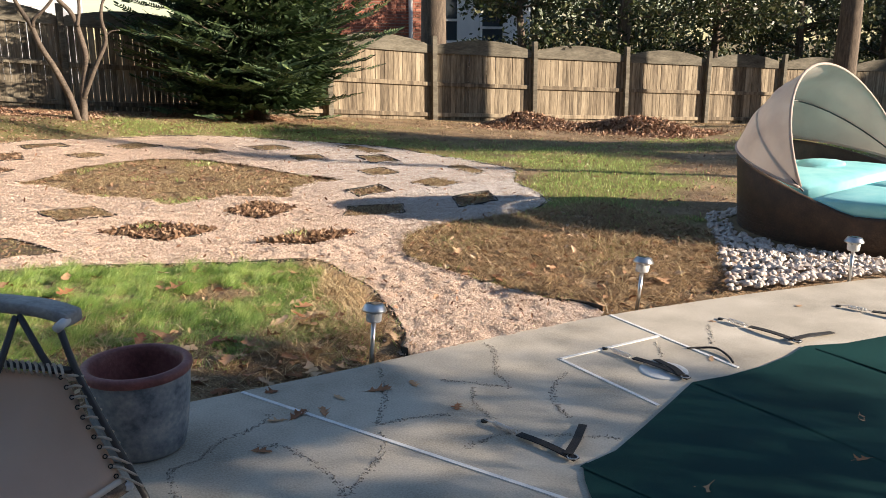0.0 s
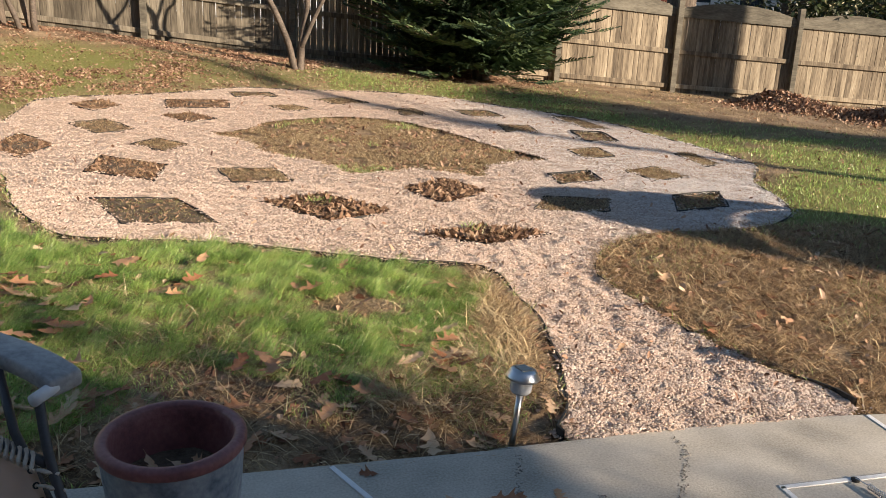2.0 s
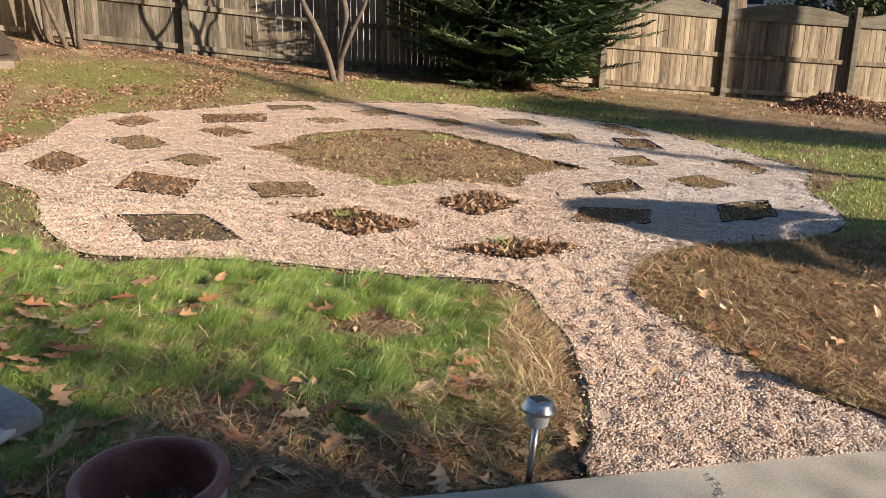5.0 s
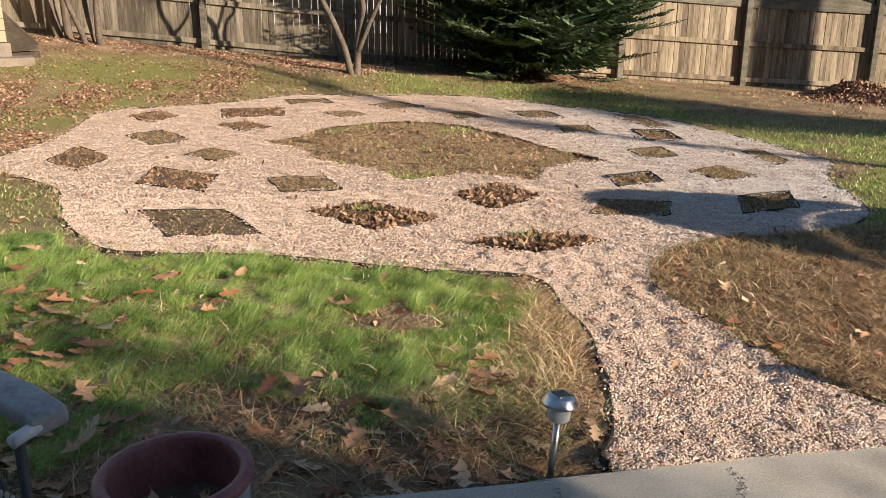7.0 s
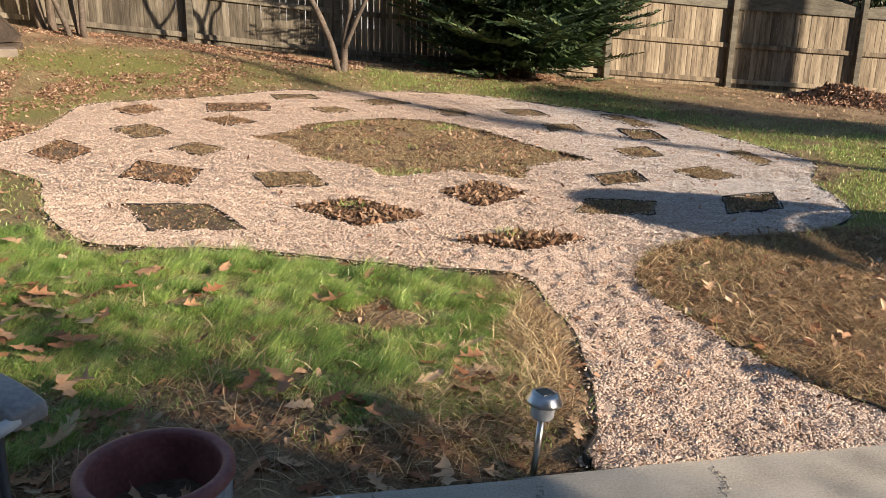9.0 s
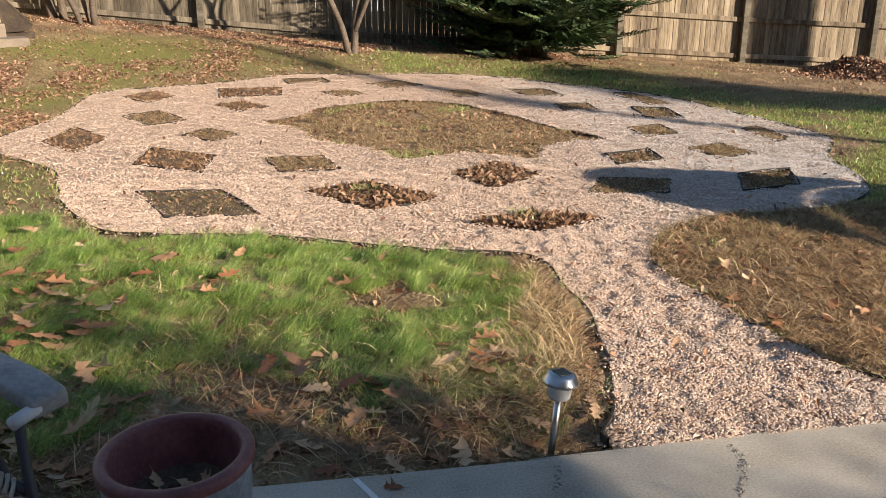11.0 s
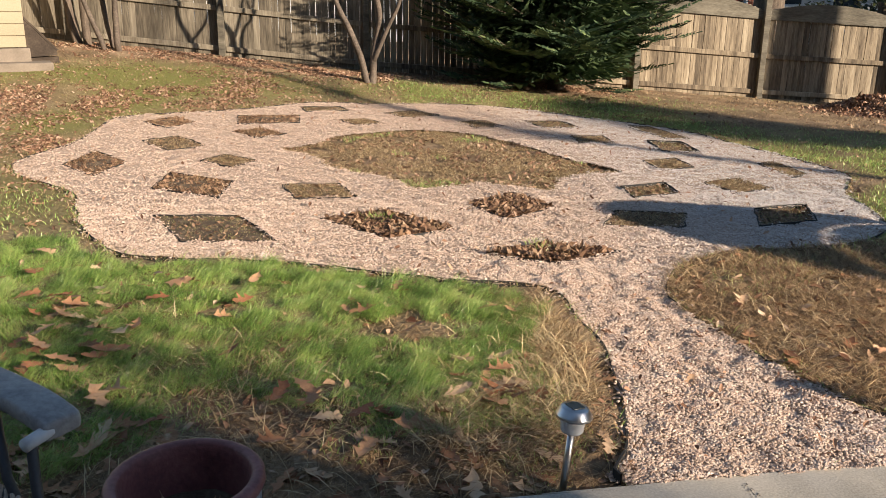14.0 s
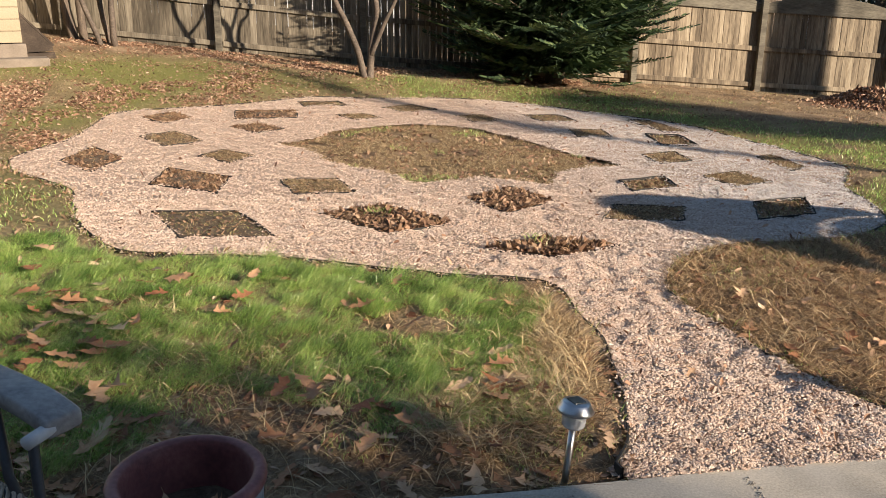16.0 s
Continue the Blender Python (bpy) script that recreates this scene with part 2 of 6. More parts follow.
def tube(bm, pts, radii, seg=8, cap=True):
    """A round bar along points; radii is one number or one a point."""
    pts = [Vector(p) for p in pts]
    if isinstance(radii, (int, float)):
        radii = [radii] * len(pts)
    rings, ref = [], Vector((0.31, 0.17, 0.93))
    for k, p in enumerate(pts):
        d = (pts[min(k + 1, len(pts) - 1)] - pts[max(k - 1, 0)]).normalized()
        a = d.cross(ref)
        if a.length < 0.05:
            a = d.cross(Vector((1, 0, 0)))
        a.normalize()
        b = d.cross(a)
        rings.append([bm.verts.new(p + (a * math.cos(2 * math.pi * j / seg) + b * math.sin(2 * math.pi * j / seg)) * radii[k]) for j in range(seg)])
    for r0, r1 in zip(rings, rings[1:]):
        for j in range(seg):
            bm.faces.new((r0[j], r0[(j + 1) % seg], r1[(j + 1) % seg], r1[j]))
    if cap:
        bm.faces.new(rings[0][::-1])
        bm.faces.new(rings[-1])


def lathe(bm, profile, seg=40, centre=(0, 0, 0)):
    """Turns (radius, height) pairs round the z axis."""
    c = Vector(centre)
    rings = [[bm.verts.new(c + Vector((r * math.cos(2 * math.pi * j / seg), r * math.sin(2 * math.pi * j / seg), z))) for j in range(seg)] for r, z in profile]
    for r0, r1 in zip(rings, rings[1:]):
        for j in range(seg):
            bm.faces.new((r0[j], r0[(j + 1) % seg], r1[(j + 1) % seg], r1[j]))
    return rings


def spline(pts, n=6, closed=True):
    """Catmull-Rom through plan points."""
    P = [Vector((*p, 0)) if len(p) == 2 else Vector(p) for p in pts]
    k, out = len(P), []
    for i in range(k if closed else k - 1):
        a, b, c, d = (P[(i + j) % k] if closed else P[min(max(i + j, 0), k - 1)] for j in (-1, 0, 1, 2))
        for s in range(n):
            t = s / n
            out.append(0.5 * (2 * b + (c - a) * t + (2 * a - 5 * b + 4 * c - d) * t * t + (3 * b - a - 3 * c + d) * t ** 3))
    if not closed:
        out.append(P[-1])
    return out


def inside(xs, ys, poly):
    """Which of the points lie in the polygon."""
    q = np.zeros(len(xs), bool)
    for (x0, y0), (x1, y1) in zip(poly, poly[1:] + poly[:1]):
        cross = (y0 > ys) != (y1 > ys)
        with np.errstate(divide="ignore", invalid="ignore"):
            q ^= cross & (xs < (x1 - x0) * (ys - y0) / (y1 - y0) + x0)
    return q


def ground_z(x, y):
    """The yard is level by the pool and falls from one end of the fence to the other."""
    c = np.clip((np.asarray(y, float) - 8.5) / 7.5, 0, 1)
    c = c * c * (3 - 2 * c)
    x, y = np.clip(np.asarray(x, float), -30, 40), np.asarray(y, float)
    rise = c * c * -0.03 * np.minimum(0, np.maximum(x, -8) - 1.7) + 0.07 * np.exp(-((x - 1.2) / 1.8) ** 2 - ((y - 14.0) / 0.8) ** 2)
    return c * np.where(x < 9, -0.07 * (x - 7), -0.14 - 0.05 * (x - 9)) + rise


def gz(x, y):
    return float(ground_z(x, y))


def soil_z(x, y):
    """The uneven top of the soil beside the gravel."""
    x, y = np.asarray(x, float), np.asarray(y, float)
    edge = np.interp(x, [p[0] for p in DECK_EDGE], [p[1] for p in DECK_EDGE])
    rough = np.array([0.018 * noise.noise((a * 1.7, b * 1.7, 3)) + 0.008 * noise.noise((a * 6, b * 6, 1)) for a, b in zip(x.ravel(), y.ravel())]).reshape(x.shape)
    lip = np.where(inside(x, y, OUTER), 0.0, 0.034 * np.clip((y - 3.5) / 0.3, 0, 1))
    return ground_z(x, y) + rough - 0.012 + lip - 0.018 * np.clip(1.2 - (y - edge) / 0.2, 0, 1)


# ---- plan of the garden ----
PATH_WEST = [(1.90, 3.46), (1.94, 3.70), (2.04, 4.05), (2.12, 4.40), (2.15, 4.70), (2.13, 5.05), (2.14, 5.42)]
RING_SOUTH = [(1.98, 5.57), (1.60, 5.68), (1.10, 5.92), (0.50, 6.18), (0.0, 6.27), (-0.50, 6.44), (-0.72, 6.74), (-0.95, 7.18), (-1.12, 7.75), (-1.28, 8.27), (-1.62, 8.68), (-2.00, 9.08), (-2.15, 9.45)]
RING_NORTH = [(-2.10, 9.80), (-1.80, 10.35), (-1.70, 10.95), (-1.55, 11.42), (-0.85, 11.70), (-0.20, 11.92), (0.70, 12.45), (1.50, 12.53), (2.60, 12.70), (3.30, 12.62), (4.00, 12.25), (4.60, 11.78), (5.15, 11.35)]
RING_EAST = [(5.50, 10.75), (5.68, 9.95), (5.86, 9.20), (5.93, 8.45), (5.62, 7.95), (5.38, 7.62), (5.28, 7.15), (5.08, 6.62), (4.80, 6.34), (4.40, 6.14), (3.95, 6.09), (3.55, 6.08), (3.20, 5.90), (2.92, 5.66)]
PATH_EAST = [(2.76, 5.30), (2.76, 5.00), (2.83, 4.60), (2.90, 4.18), (3.00, 3.92), (3.16, 3.46)]
OUTER = [(p.x + 0.025 * noise.noise((p.x * 4, p.y * 4, 0)), p.y + 0.025 * noise.noise((p.x * 4, p.y * 4, 5))) for p in spline(PATH_WEST + RING_SOUTH + RING_NORTH + RING_EAST + PATH_EAST, 5)]
CENTRE_CORNERS = [(0.34, 10.06), (0.72, 9.72), (0.86, 9.28), (1.10, 8.96), (1.40, 8.72), (1.63, 8.22), (1.97, 8.28), (2.25, 8.40), (2.58, 8.22), (2.83, 8.0), (3.03, 8.50), (3.38, 8.72), (3.76, 8.74), (3.60, 9.13), (3.36, 9.47), (3.2, 9.9), (2.95, 10.37), (2.63, 10.76), (2.32, 10.94), (1.91, 11.0), (1.43, 10.87), (0.96, 10.64), (0.74, 10.25)]
CENTRE = [(x0 + (x1 - x0) * k / 4 + 0.02 * noise.noise((x0 * 9, k, 3)), y0 + (y1 - y0) * k / 4 + 0.02 * noise.noise((y0 * 9, k, 6))) for (x0, y0), (x1, y1) in zip(CENTRE_CORNERS, CENTRE_CORNERS[1:] + CENTRE_CORNERS[:1]) for k in range(4)]
GRAVEL_TOP = 0.035
DECK_EDGE = [(-9.0, 3.47), (0.6, 3.44), (1.6, 3.45), (2.6, 3.475), (3.3, 3.44), (4.17, 3.34), (4.9, 3.22), (5.46, 3.10), (6.2, 2.75), (7.0, 2.15), (8.0, 1.1), (9.5, -1.0), (10, -3)]
POOL_EDGE = [(1.84, 0.9), (1.82, 1.40), (1.84, 1.74), (1.98, 1.93), (2.20, 2.05), (2.55, 2.20), (2.88, 2.31), (3.25, 2.33), (3.62, 2.32), (4.25, 2.25), (4.9, 2.02), (5.8, 1.5), (6.6, 0.5), (6.9, -0.6), (6.5, -1.8), (5.4, -2.4), (3.4, -2.4), (2.1, -1.6), (1.75, -0.4)]
# the cover reaches over the pool's rim and is drawn out to a point at each strap
COVER = [(1.66, -0.9), (1.62, -0.4), (1.66, 0.3), (1.72, 0.9), (1.70, 1.4), (1.74, 1.86), (1.80, 1.97), (1.865, 2.06), (2.06, 2.09), (2.32, 2.20), (2.59, 2.32), (2.855, 2.44), (3.07, 2.41), (3.33, 2.41), (3.56, 2.44), (3.76, 2.495), (3.99, 2.41), (4.30, 2.37), (4.71, 2.35), (5.2, 2.02), (5.95, 1.58), (6.75, 0.5), (7.0, -0.6), (6.6, -1.9), (5.45, -2.6), (3.3, -2.6), (1.9, -1.8)]
POOL = [(p.x, p.y) for p in spline(POOL_EDGE, 6)]
BEDS = []
PEBBLES = [(5.95, 5.25), (5.60, 4.90), (5.10, 4.35), (4.62, 3.85), (4.20, 3.40), (4.65, 3.29), (5.10, 3.22), (5.5, 3.13), (6.2, 2.80), (6.9, 2.3), (7.4, 2.6), (7.6, 3.4), (7.5, 4.6), (6.9, 5.3)]


def bed(x, y, ax, ay, bx, by, fill="grass"):
    BEDS.append((x, y, ax, ay, bx, by, fill))


bed(1.28, 7.03, 0.26, 0.12, -0.24, 0.30, "leaves")
bed(2.33, 7.50, 0.24, 0.18, -0.12, 0.26, "leaves")
bed(4.43, 6.97, 0.26, 0.05, 0.11, 0.26, "soil")
bed(3.29, 6.96, 0.28, -0.07, 0.12, 0.22, "straw")
bed(3.69, 7.92, 0.23, 0.05, 0.02, 0.21, "soil")
bed(2.31, 6.17, 0.24, 0.10, -0.22, 0.12, "leaves")
bed(4.59, 8.05, 0.21, 0.08, -0.06, 0.24, "straw")
bed(4.79, 10.03, 0.20, -0.04, 0.03, 0.31, "soil")
bed(5.42, 8.76, 0.12, 0.07, 0.00, 0.34, "straw")
bed(3.97, 10.48, 0.21, -0.01, 0.00, 0.21, "straw")
bed(4.98, 10.94, 0.16, 0.00, -0.10, 0.42, "straw")
bed(0.0, 7.04, 0.33, -0.03, -0.17, 0.38, "grass")
bed(-1.40, 9.48, 0.09, 0.28, -0.20, 0.23, "leaves")
bed(-0.78, 10.30, 0.18, 0.11, -0.17, 0.22, "straw")
bed(-0.34, 8.53, 0.03, 0.32, -0.31, 0.21, "leaves")
bed(-0.12, 9.53, 0.11, 0.14, -0.17, 0.15, "straw")
bed(0.77, 8.19, 0.26, -0.01, -0.07, 0.28, "straw")
bed(0.18, 11.45, 0.37, 0.05, -0.01, 0.20, "leaves")
bed(0.10, 10.77, 0.16, 0.09, -0.15, 0.14, "leaves")
bed(-0.95, 11.23, 0.16, 0.13, -0.14, 0.12, "leaves")
bed(1.30, 11.40, 0.17, 0.06, -0.11, 0.13, "straw")
bed(0.85, 12.10, 0.27, 0.05, -0.05, 0.11, "grass")
bed(1.99, 11.93, 0.21, 0.11, -0.15, 0.13, "straw")
bed(2.80, 11.38, 0.19, 0.05, -0.09, 0.17, "straw")
bed(3.75, 11.43, 0.25, 0.00, -0.08, 0.22, "grass")
bed(4.35, 9.09, 0.20, 0.06, -0.01, 0.23, "straw")
BED_CORNERS = [[(x - ax - bx, y - ay - by), (x + ax - bx, y + ay - by), (x + ax + bx, y + ay + by), (x - ax + bx, y - ay + by)] for x, y, ax, ay, bx, by, _ in BEDS]


def on_gravel(xs, ys):
    q = inside(xs, ys, OUTER) & ~inside(xs, ys, CENTRE)
    for c in BED_CORNERS:
        q &= ~inside(xs, ys, c)
    return q


LAWN = [(p.x, p.y) for p in spline([(-1.6, 3.75), (-0.7, 3.7), (-0.18, 3.74), (0.0, 3.86), (0.14, 4.02), (0.15, 4.31), (0.3, 4.36), (0.48, 4.2), (0.76, 4.06), (0.98, 4.0), (1.22, 4.08), (1.43, 4.18), (1.64, 4.40), (1.80, 4.70), (1.93, 5.0), (1.98, 5.22), (1.88, 5.45), (1.3, 5.72), (0.6, 6.02), (0.0, 6.16), (-0.55, 6.30), (-0.95, 6.75), (-1.3, 6.9), (-2.2, 6.3), (-3, 5.4)], 4)]


# ---- ground ----
def graded(lo, hi, step, far):
    a = list(np.arange(lo, hi + step / 2, step))
    out, s = [], step
    p = hi
    while p < far:
        s *= 1.5
        p += s
        out.append(p)
    low, s, p = [], step, lo
    while p > -far:
        s *= 1.5
        p -= s
        low.append(p)
    return np.array(low[::-1] + a + out)


def build_ground():
    xs, ys = graded(-7, 16, 0.12, 900), graded(3, 17, 0.12, 900)
    X, Y = np.meshgrid(xs, ys)
    fx, fy = X.ravel(), Y.ravel()
    Z = soil_z(fx, fy)
    under = inside(fx, fy, [(p.x, p.y - 0.2) for p in spline(DECK_EDGE, 4, False)] + [(10, -9), (-9, -9)])
    Z = np.where(under, -2.6, Z)
    n = len(xs)
    F = [(i, i + 1, i + n + 1, i + n) for r in range(len(ys) - 1) for i in range(r * n, r * n + n - 1)]
    nt = material("yard_soil", [(0.085, 0.055, 0.033), (0.19, 0.125, 0.072), (0.31, 0.215, 0.128), (0.43, 0.32, 0.20)], 1.6, 32, 0.95, 0.9, bump_dist=0.03)
    me_mat = nt.node_tree
    attr = me_mat.nodes.new("ShaderNodeAttribute")
    attr.attribute_name = "moss"
    mix = me_mat.nodes.new("ShaderNodeMix")
    mix.data_type = "RGBA"
    b = me_mat.nodes["Principled BSDF"]
    me_mat.links.new(b.inputs["Base Color"].links[0].from_socket, mix.inputs[6])
    mix.inputs[7].default_value = (0.19, 0.19, 0.05, 1)
    me_mat.links.new(attr.outputs["Fac"], mix.inputs[0])
    me_mat.links.new(mix.outputs[2], b.inputs["Base Color"])
    ob = raw("ground", list(zip(fx, fy, Z)), F, nt, smooth=True)
    at = ob.data.attributes.new("moss", "FLOAT", "POINT")
    at.data.foreach_set("value", [green_at(x, y) for x, y in zip(fx, fy)])
    tagged(ob, "brown winter yard with worn grass and bare soil", "ground", kind="structure")


def green_at(x, y):
    """How much the growth at a place of the yard is green rather than straw."""
    if not (-40 < x < 60 and 2 < y < 80):
        return 0.35
    n = noise.noise((x * 0.55, y * 0.55, 9)) + 0.5 * noise.noise((x * 1.9, y * 1.9, 4))
    d = min(math.hypot(x - a, y - b) for a, b in RING_NORTH[6:] + RING_EAST[:6])
    strip = math.exp(-((d - 0.75) / 0.95) ** 2) * (1.35 if x > 2.0 else 0.4) * (0.9 + 0.8 * n)
    west = math.exp(-((x + 2.6) / 1.6) ** 2 - ((y - 7.8) / 2.2) ** 2) * 0.9 + sum(math.exp(-((x - a) / 0.7) ** 2 - ((y - b) / 0.55) ** 2) for a, b in ((-2.2, 13.5), (-1.2, 14.1), (-0.9, 13.1), (-1.6, 13.1), (-2.2, 11.0), (-1.5, 12.05), (-3.2, 13.0))) * (0.75 + 0.6 * n)
    back = math.exp(-((x + 1.0) / 3.0) ** 2 - ((y - 13.4) / 1.0) ** 2) * 0.5
    east = min(1, max(0, (x - 4.6) / 1.2)) * (1 if 5 < y < 10 else 0) * (0.45 + 1.5 * n + 0.4 * noise.noise((x * 0.5, y * 2.2, 6)))
    return min(1.0, max(0.0, strip * 0.9 + west + back + east * 0.7 + 0.3 * n))


def gravel_h(y):
    """The gravel thins out to the level of the deck."""
    return GRAVEL_TOP * np.clip((np.asarray(y, float) - 3.3) / 0.6, 0.25, 1)


def build_gravel():
    s = 0.05
    gx, gy = np.arange(-2.3, 6.2, s), np.arange(3.4, 13.0, s)
    X, Y = np.meshgrid(gx, gy)
    keep = on_gravel(X.ravel() + s / 2, Y.ravel() + s / 2).reshape(X.shape)
    V, F, idx = [], [], {}
    def vert(r, c):
        if (r, c) not in idx:
            x, y = gx[c], gy[r]
            idx[(r, c)] = len(V)
            V.append((x, y, gz(x, y) + gravel_h(y) - 0.018 + 0.012 * noise.noise((x * 5, y * 5, 2))))
        return idx[(r, c)]
    for r in range(len(gy) - 1):
        for c in range(len(gx) - 1):
            if keep[r, c]:
                F.append((vert(r, c), vert(r, c + 1), vert(r + 1, c + 1), vert(r + 1, c)))
    tagged(raw("gravel_base", V, F, M["gravel_bed"], smooth=True), "pale pink gravel laid as a garden path", "gravel", kind="structure")


def stones_mesh(name, xs, ys, sizes, mat, lift=0.3, seed=1, parent=None, flat=0.6, base=0.0):
    """Many small faceted stones in one mesh."""
    rng = np.random.default_rng(seed)
    n = len(xs)
    octa = np.array([(1, 0, 0), (0, 1, 0), (-1, 0, 0), (0, -1, 0), (0, 0, 1), (0, 0, -1)], float)
    tri = np.array([(0, 1, 4), (1, 2, 4), (2, 3, 4), (3, 0, 4), (1, 0, 5), (2, 1, 5), (3, 2, 5), (0, 3, 5)])
    sc = np.stack([rng.uniform(0.7, 1.25, n), rng.uniform(0.55, 1.0, n), rng.uniform(0.45, 0.8, n) * flat / 0.6], 1) * sizes[:, None]
    v = octa[None] * sc[:, None] * rng.uniform(0.75, 1.2, (n, 6, 1)) + rng.normal(0, 0.12, (n, 6, 3)) * sizes[:, None, None]
    a, b = rng.uniform(0, 2 * np.pi, n), rng.normal(0, 0.4, n)
    ca, sa, cb, sb = np.cos(a), np.sin(a), np.cos(b), np.sin(b)
    x, y, z = v[..., 0], v[..., 1], v[..., 2]
    y, z = y * cb[:, None] - z * sb[:, None], y * sb[:, None] + z * cb[:, None]
    x, y = x * ca[:, None] - y * sa[:, None], x * sa[:, None] + y * ca[:, None]
    z0 = ground_z(xs, ys) + base + sizes * lift - (GRAVEL_TOP - gravel_h(ys) if base > 0 else 0)
    if base > 0:
        z0 = z0 + np.array([0.012 * noise.noise((x * 5, y * 5, 2)) for x, y in zip(xs, ys)])
        z0 = z0 + np.array([0.016 * noise.noise((x * 11, y * 11, 8)) if y < 6.2 else 0.015 * noise.noise((x * 7.5, y * 7.5, 8)) for x, y in zip(xs, ys)]) + rng.uniform(-0.002, 0.002, n)
    V = np.stack([x + xs[:, None], y + ys[:, None], z + z0[:, None]], 2).reshape(-1, 3)
    F = (tri[None] + 6 * np.arange(n)[:, None, None]).reshape(-1, 3)
    return raw(name, V.tolist(), F.tolist(), mat, parent)


def build_stones():
    rng = np.random.default_rng(5)
    def scatter(count, x0, x1, y0, y1):
        xs, ys = rng.uniform(x0, x1, count), rng.uniform(y0, y1, count)
        k = on_gravel(xs, ys)
        return xs[k], ys[k]
    sets = [(scatter(62000, 1.85, 3.2, 3.46, 5.9), 0.005, 0.0095), (scatter(120000, -1.2, 5.85, 5.4, 7.8), 0.006, 0.011), (scatter(110000, -2.2, 6.0, 7.8, 12.8), 0.0068, 0.0115)]
    for ring, share in [(OUTER, 34)] + [(CENTRE, 34)] + [(c, 26) for c in BED_CORNERS]:
        ex, ey = [], []
        for (x0, y0), (x1, y1) in zip(ring, ring[1:] + ring[:1]):
            m = int(math.hypot(x1 - x0, y1 - y0) * share * 3)
            t = rng.uniform(0, 1, m)
            ex.append(x0 + (x1 - x0) * t + rng.normal(0, 0.028, m))
            ey.append(y0 + (y1 - y0) * t + rng.normal(0, 0.028, m))
        ex, ey = np.concatenate(ex), np.concatenate(ey)
        k = ey > np.interp(ex, [p[0] for p in DECK_EDGE], [p[1] for p in DECK_EDGE]) + 0.005
        sets.append(((ex[k], ey[k]), 0.006, 0.011))
    xs = np.concatenate([s[0][0] for s in sets])
    ys = np.concatenate([s[0][1] for s in sets])
    sz = np.concatenate([rng.uniform(s[1], s[2], len(s[0][0])) for s in sets])
    near = ys < 6.6
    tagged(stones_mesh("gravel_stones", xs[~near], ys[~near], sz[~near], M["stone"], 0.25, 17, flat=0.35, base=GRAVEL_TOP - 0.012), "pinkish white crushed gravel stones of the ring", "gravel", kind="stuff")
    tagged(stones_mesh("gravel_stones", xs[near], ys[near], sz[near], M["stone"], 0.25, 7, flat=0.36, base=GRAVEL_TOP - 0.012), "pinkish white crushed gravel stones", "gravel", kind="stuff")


def strip_wall(name, pts, h, w, mat, parent=None, closed=True, base=0.0):
    """A thin upright band that follows plan points over the ground."""
    bm = bmesh.new()
    k = len(pts)
    rows = []
    for i, (x, y) in enumerate(pts):
        a = Vector(pts[(i - 1) % k] if closed or i else pts[i])
        b = Vector(pts[(i + 1) % k] if closed or i < k - 1 else pts[i])
        d = (b - a).normalized()
        nx, ny = -d.y * w / 2, d.x * w / 2
        z = gz(x, y)
        hh = h * (1 + 0.35 * noise.noise((x * 3, y * 3, 7)))
        rows.append([bm.verts.new(q) for q in ((x + nx, y + ny, z - 0.03 + base), (x + nx, y + ny, z + hh + base), (x - nx, y - ny, z + hh + base), (x - nx, y - ny, z - 0.03 + base))])
    for i in range(k if closed else k - 1):
        p, q = rows[i], rows[(i + 1) % k]
        for j in range(4):
            bm.faces.new((p[j], q[j], q[(j + 1) % 4], p[(j + 1) % 4]))
    return part(name, bm, mat, parent)


def build_edging():
    west = [p for p in OUTER]
    tagged(strip_wall("garden_edging", west[1:-5], 0.027, 0.009, M["edging"], closed=False), "low black edging strip round the gravel", "edging", kind="structure")


def build_beds():
    rng = np.random.default_rng(11)
    for (x, y, ax, ay, bx, by, fill), c in zip(BEDS, BED_CORNERS):
        e = thing("planting_bed", Matrix.Identity(4), {"leaves": "sunken planting bed filled with brown oak leaves", "grass": "sunken planting bed grown with short green grass", "straw": "sunken planting bed of dry straw and soil", "soil": "sunken planting bed of dark bare soil"}[fill], "garden bed", "planting beds in the gravel")
        ring = []
        for (x0, y0), (x1, y1) in zip(c, c[1:] + c[:1]):
            for s in range(6):
                t = s / 6
                ring.append((x0 + (x1 - x0) * t + rng.normal(0, 0.008), y0 + (y1 - y0) * t + rng.normal(0, 0.008)))
        strip_wall("edging", ring, 0.034 if fill == "soil" else 0.026, 0.009, M["edging"], e)
        V, F = [], []
        for i in range(8):
            for j in range(8):
                u, v = i / 7 * 2 - 1, j / 7 * 2 - 1
                px, py = x + ax * u + bx * v, y + ay * u + by * v
                V.append((px, py, gz(px, py) + (0.0 if fill == "soil" else 0.016) + 0.012 * noise.noise((px * 9, py * 9, 3)) + (0.02 * (1 - max(abs(u), abs(v))) if fill == "leaves" else 0)))
        F = [(i * 8 + j, i * 8 + j + 1, i * 8 + j + 9, i * 8 + j + 8) for i in range(7) for j in range(7)]
        raw("soil", V, F, M["soil"], e, True)


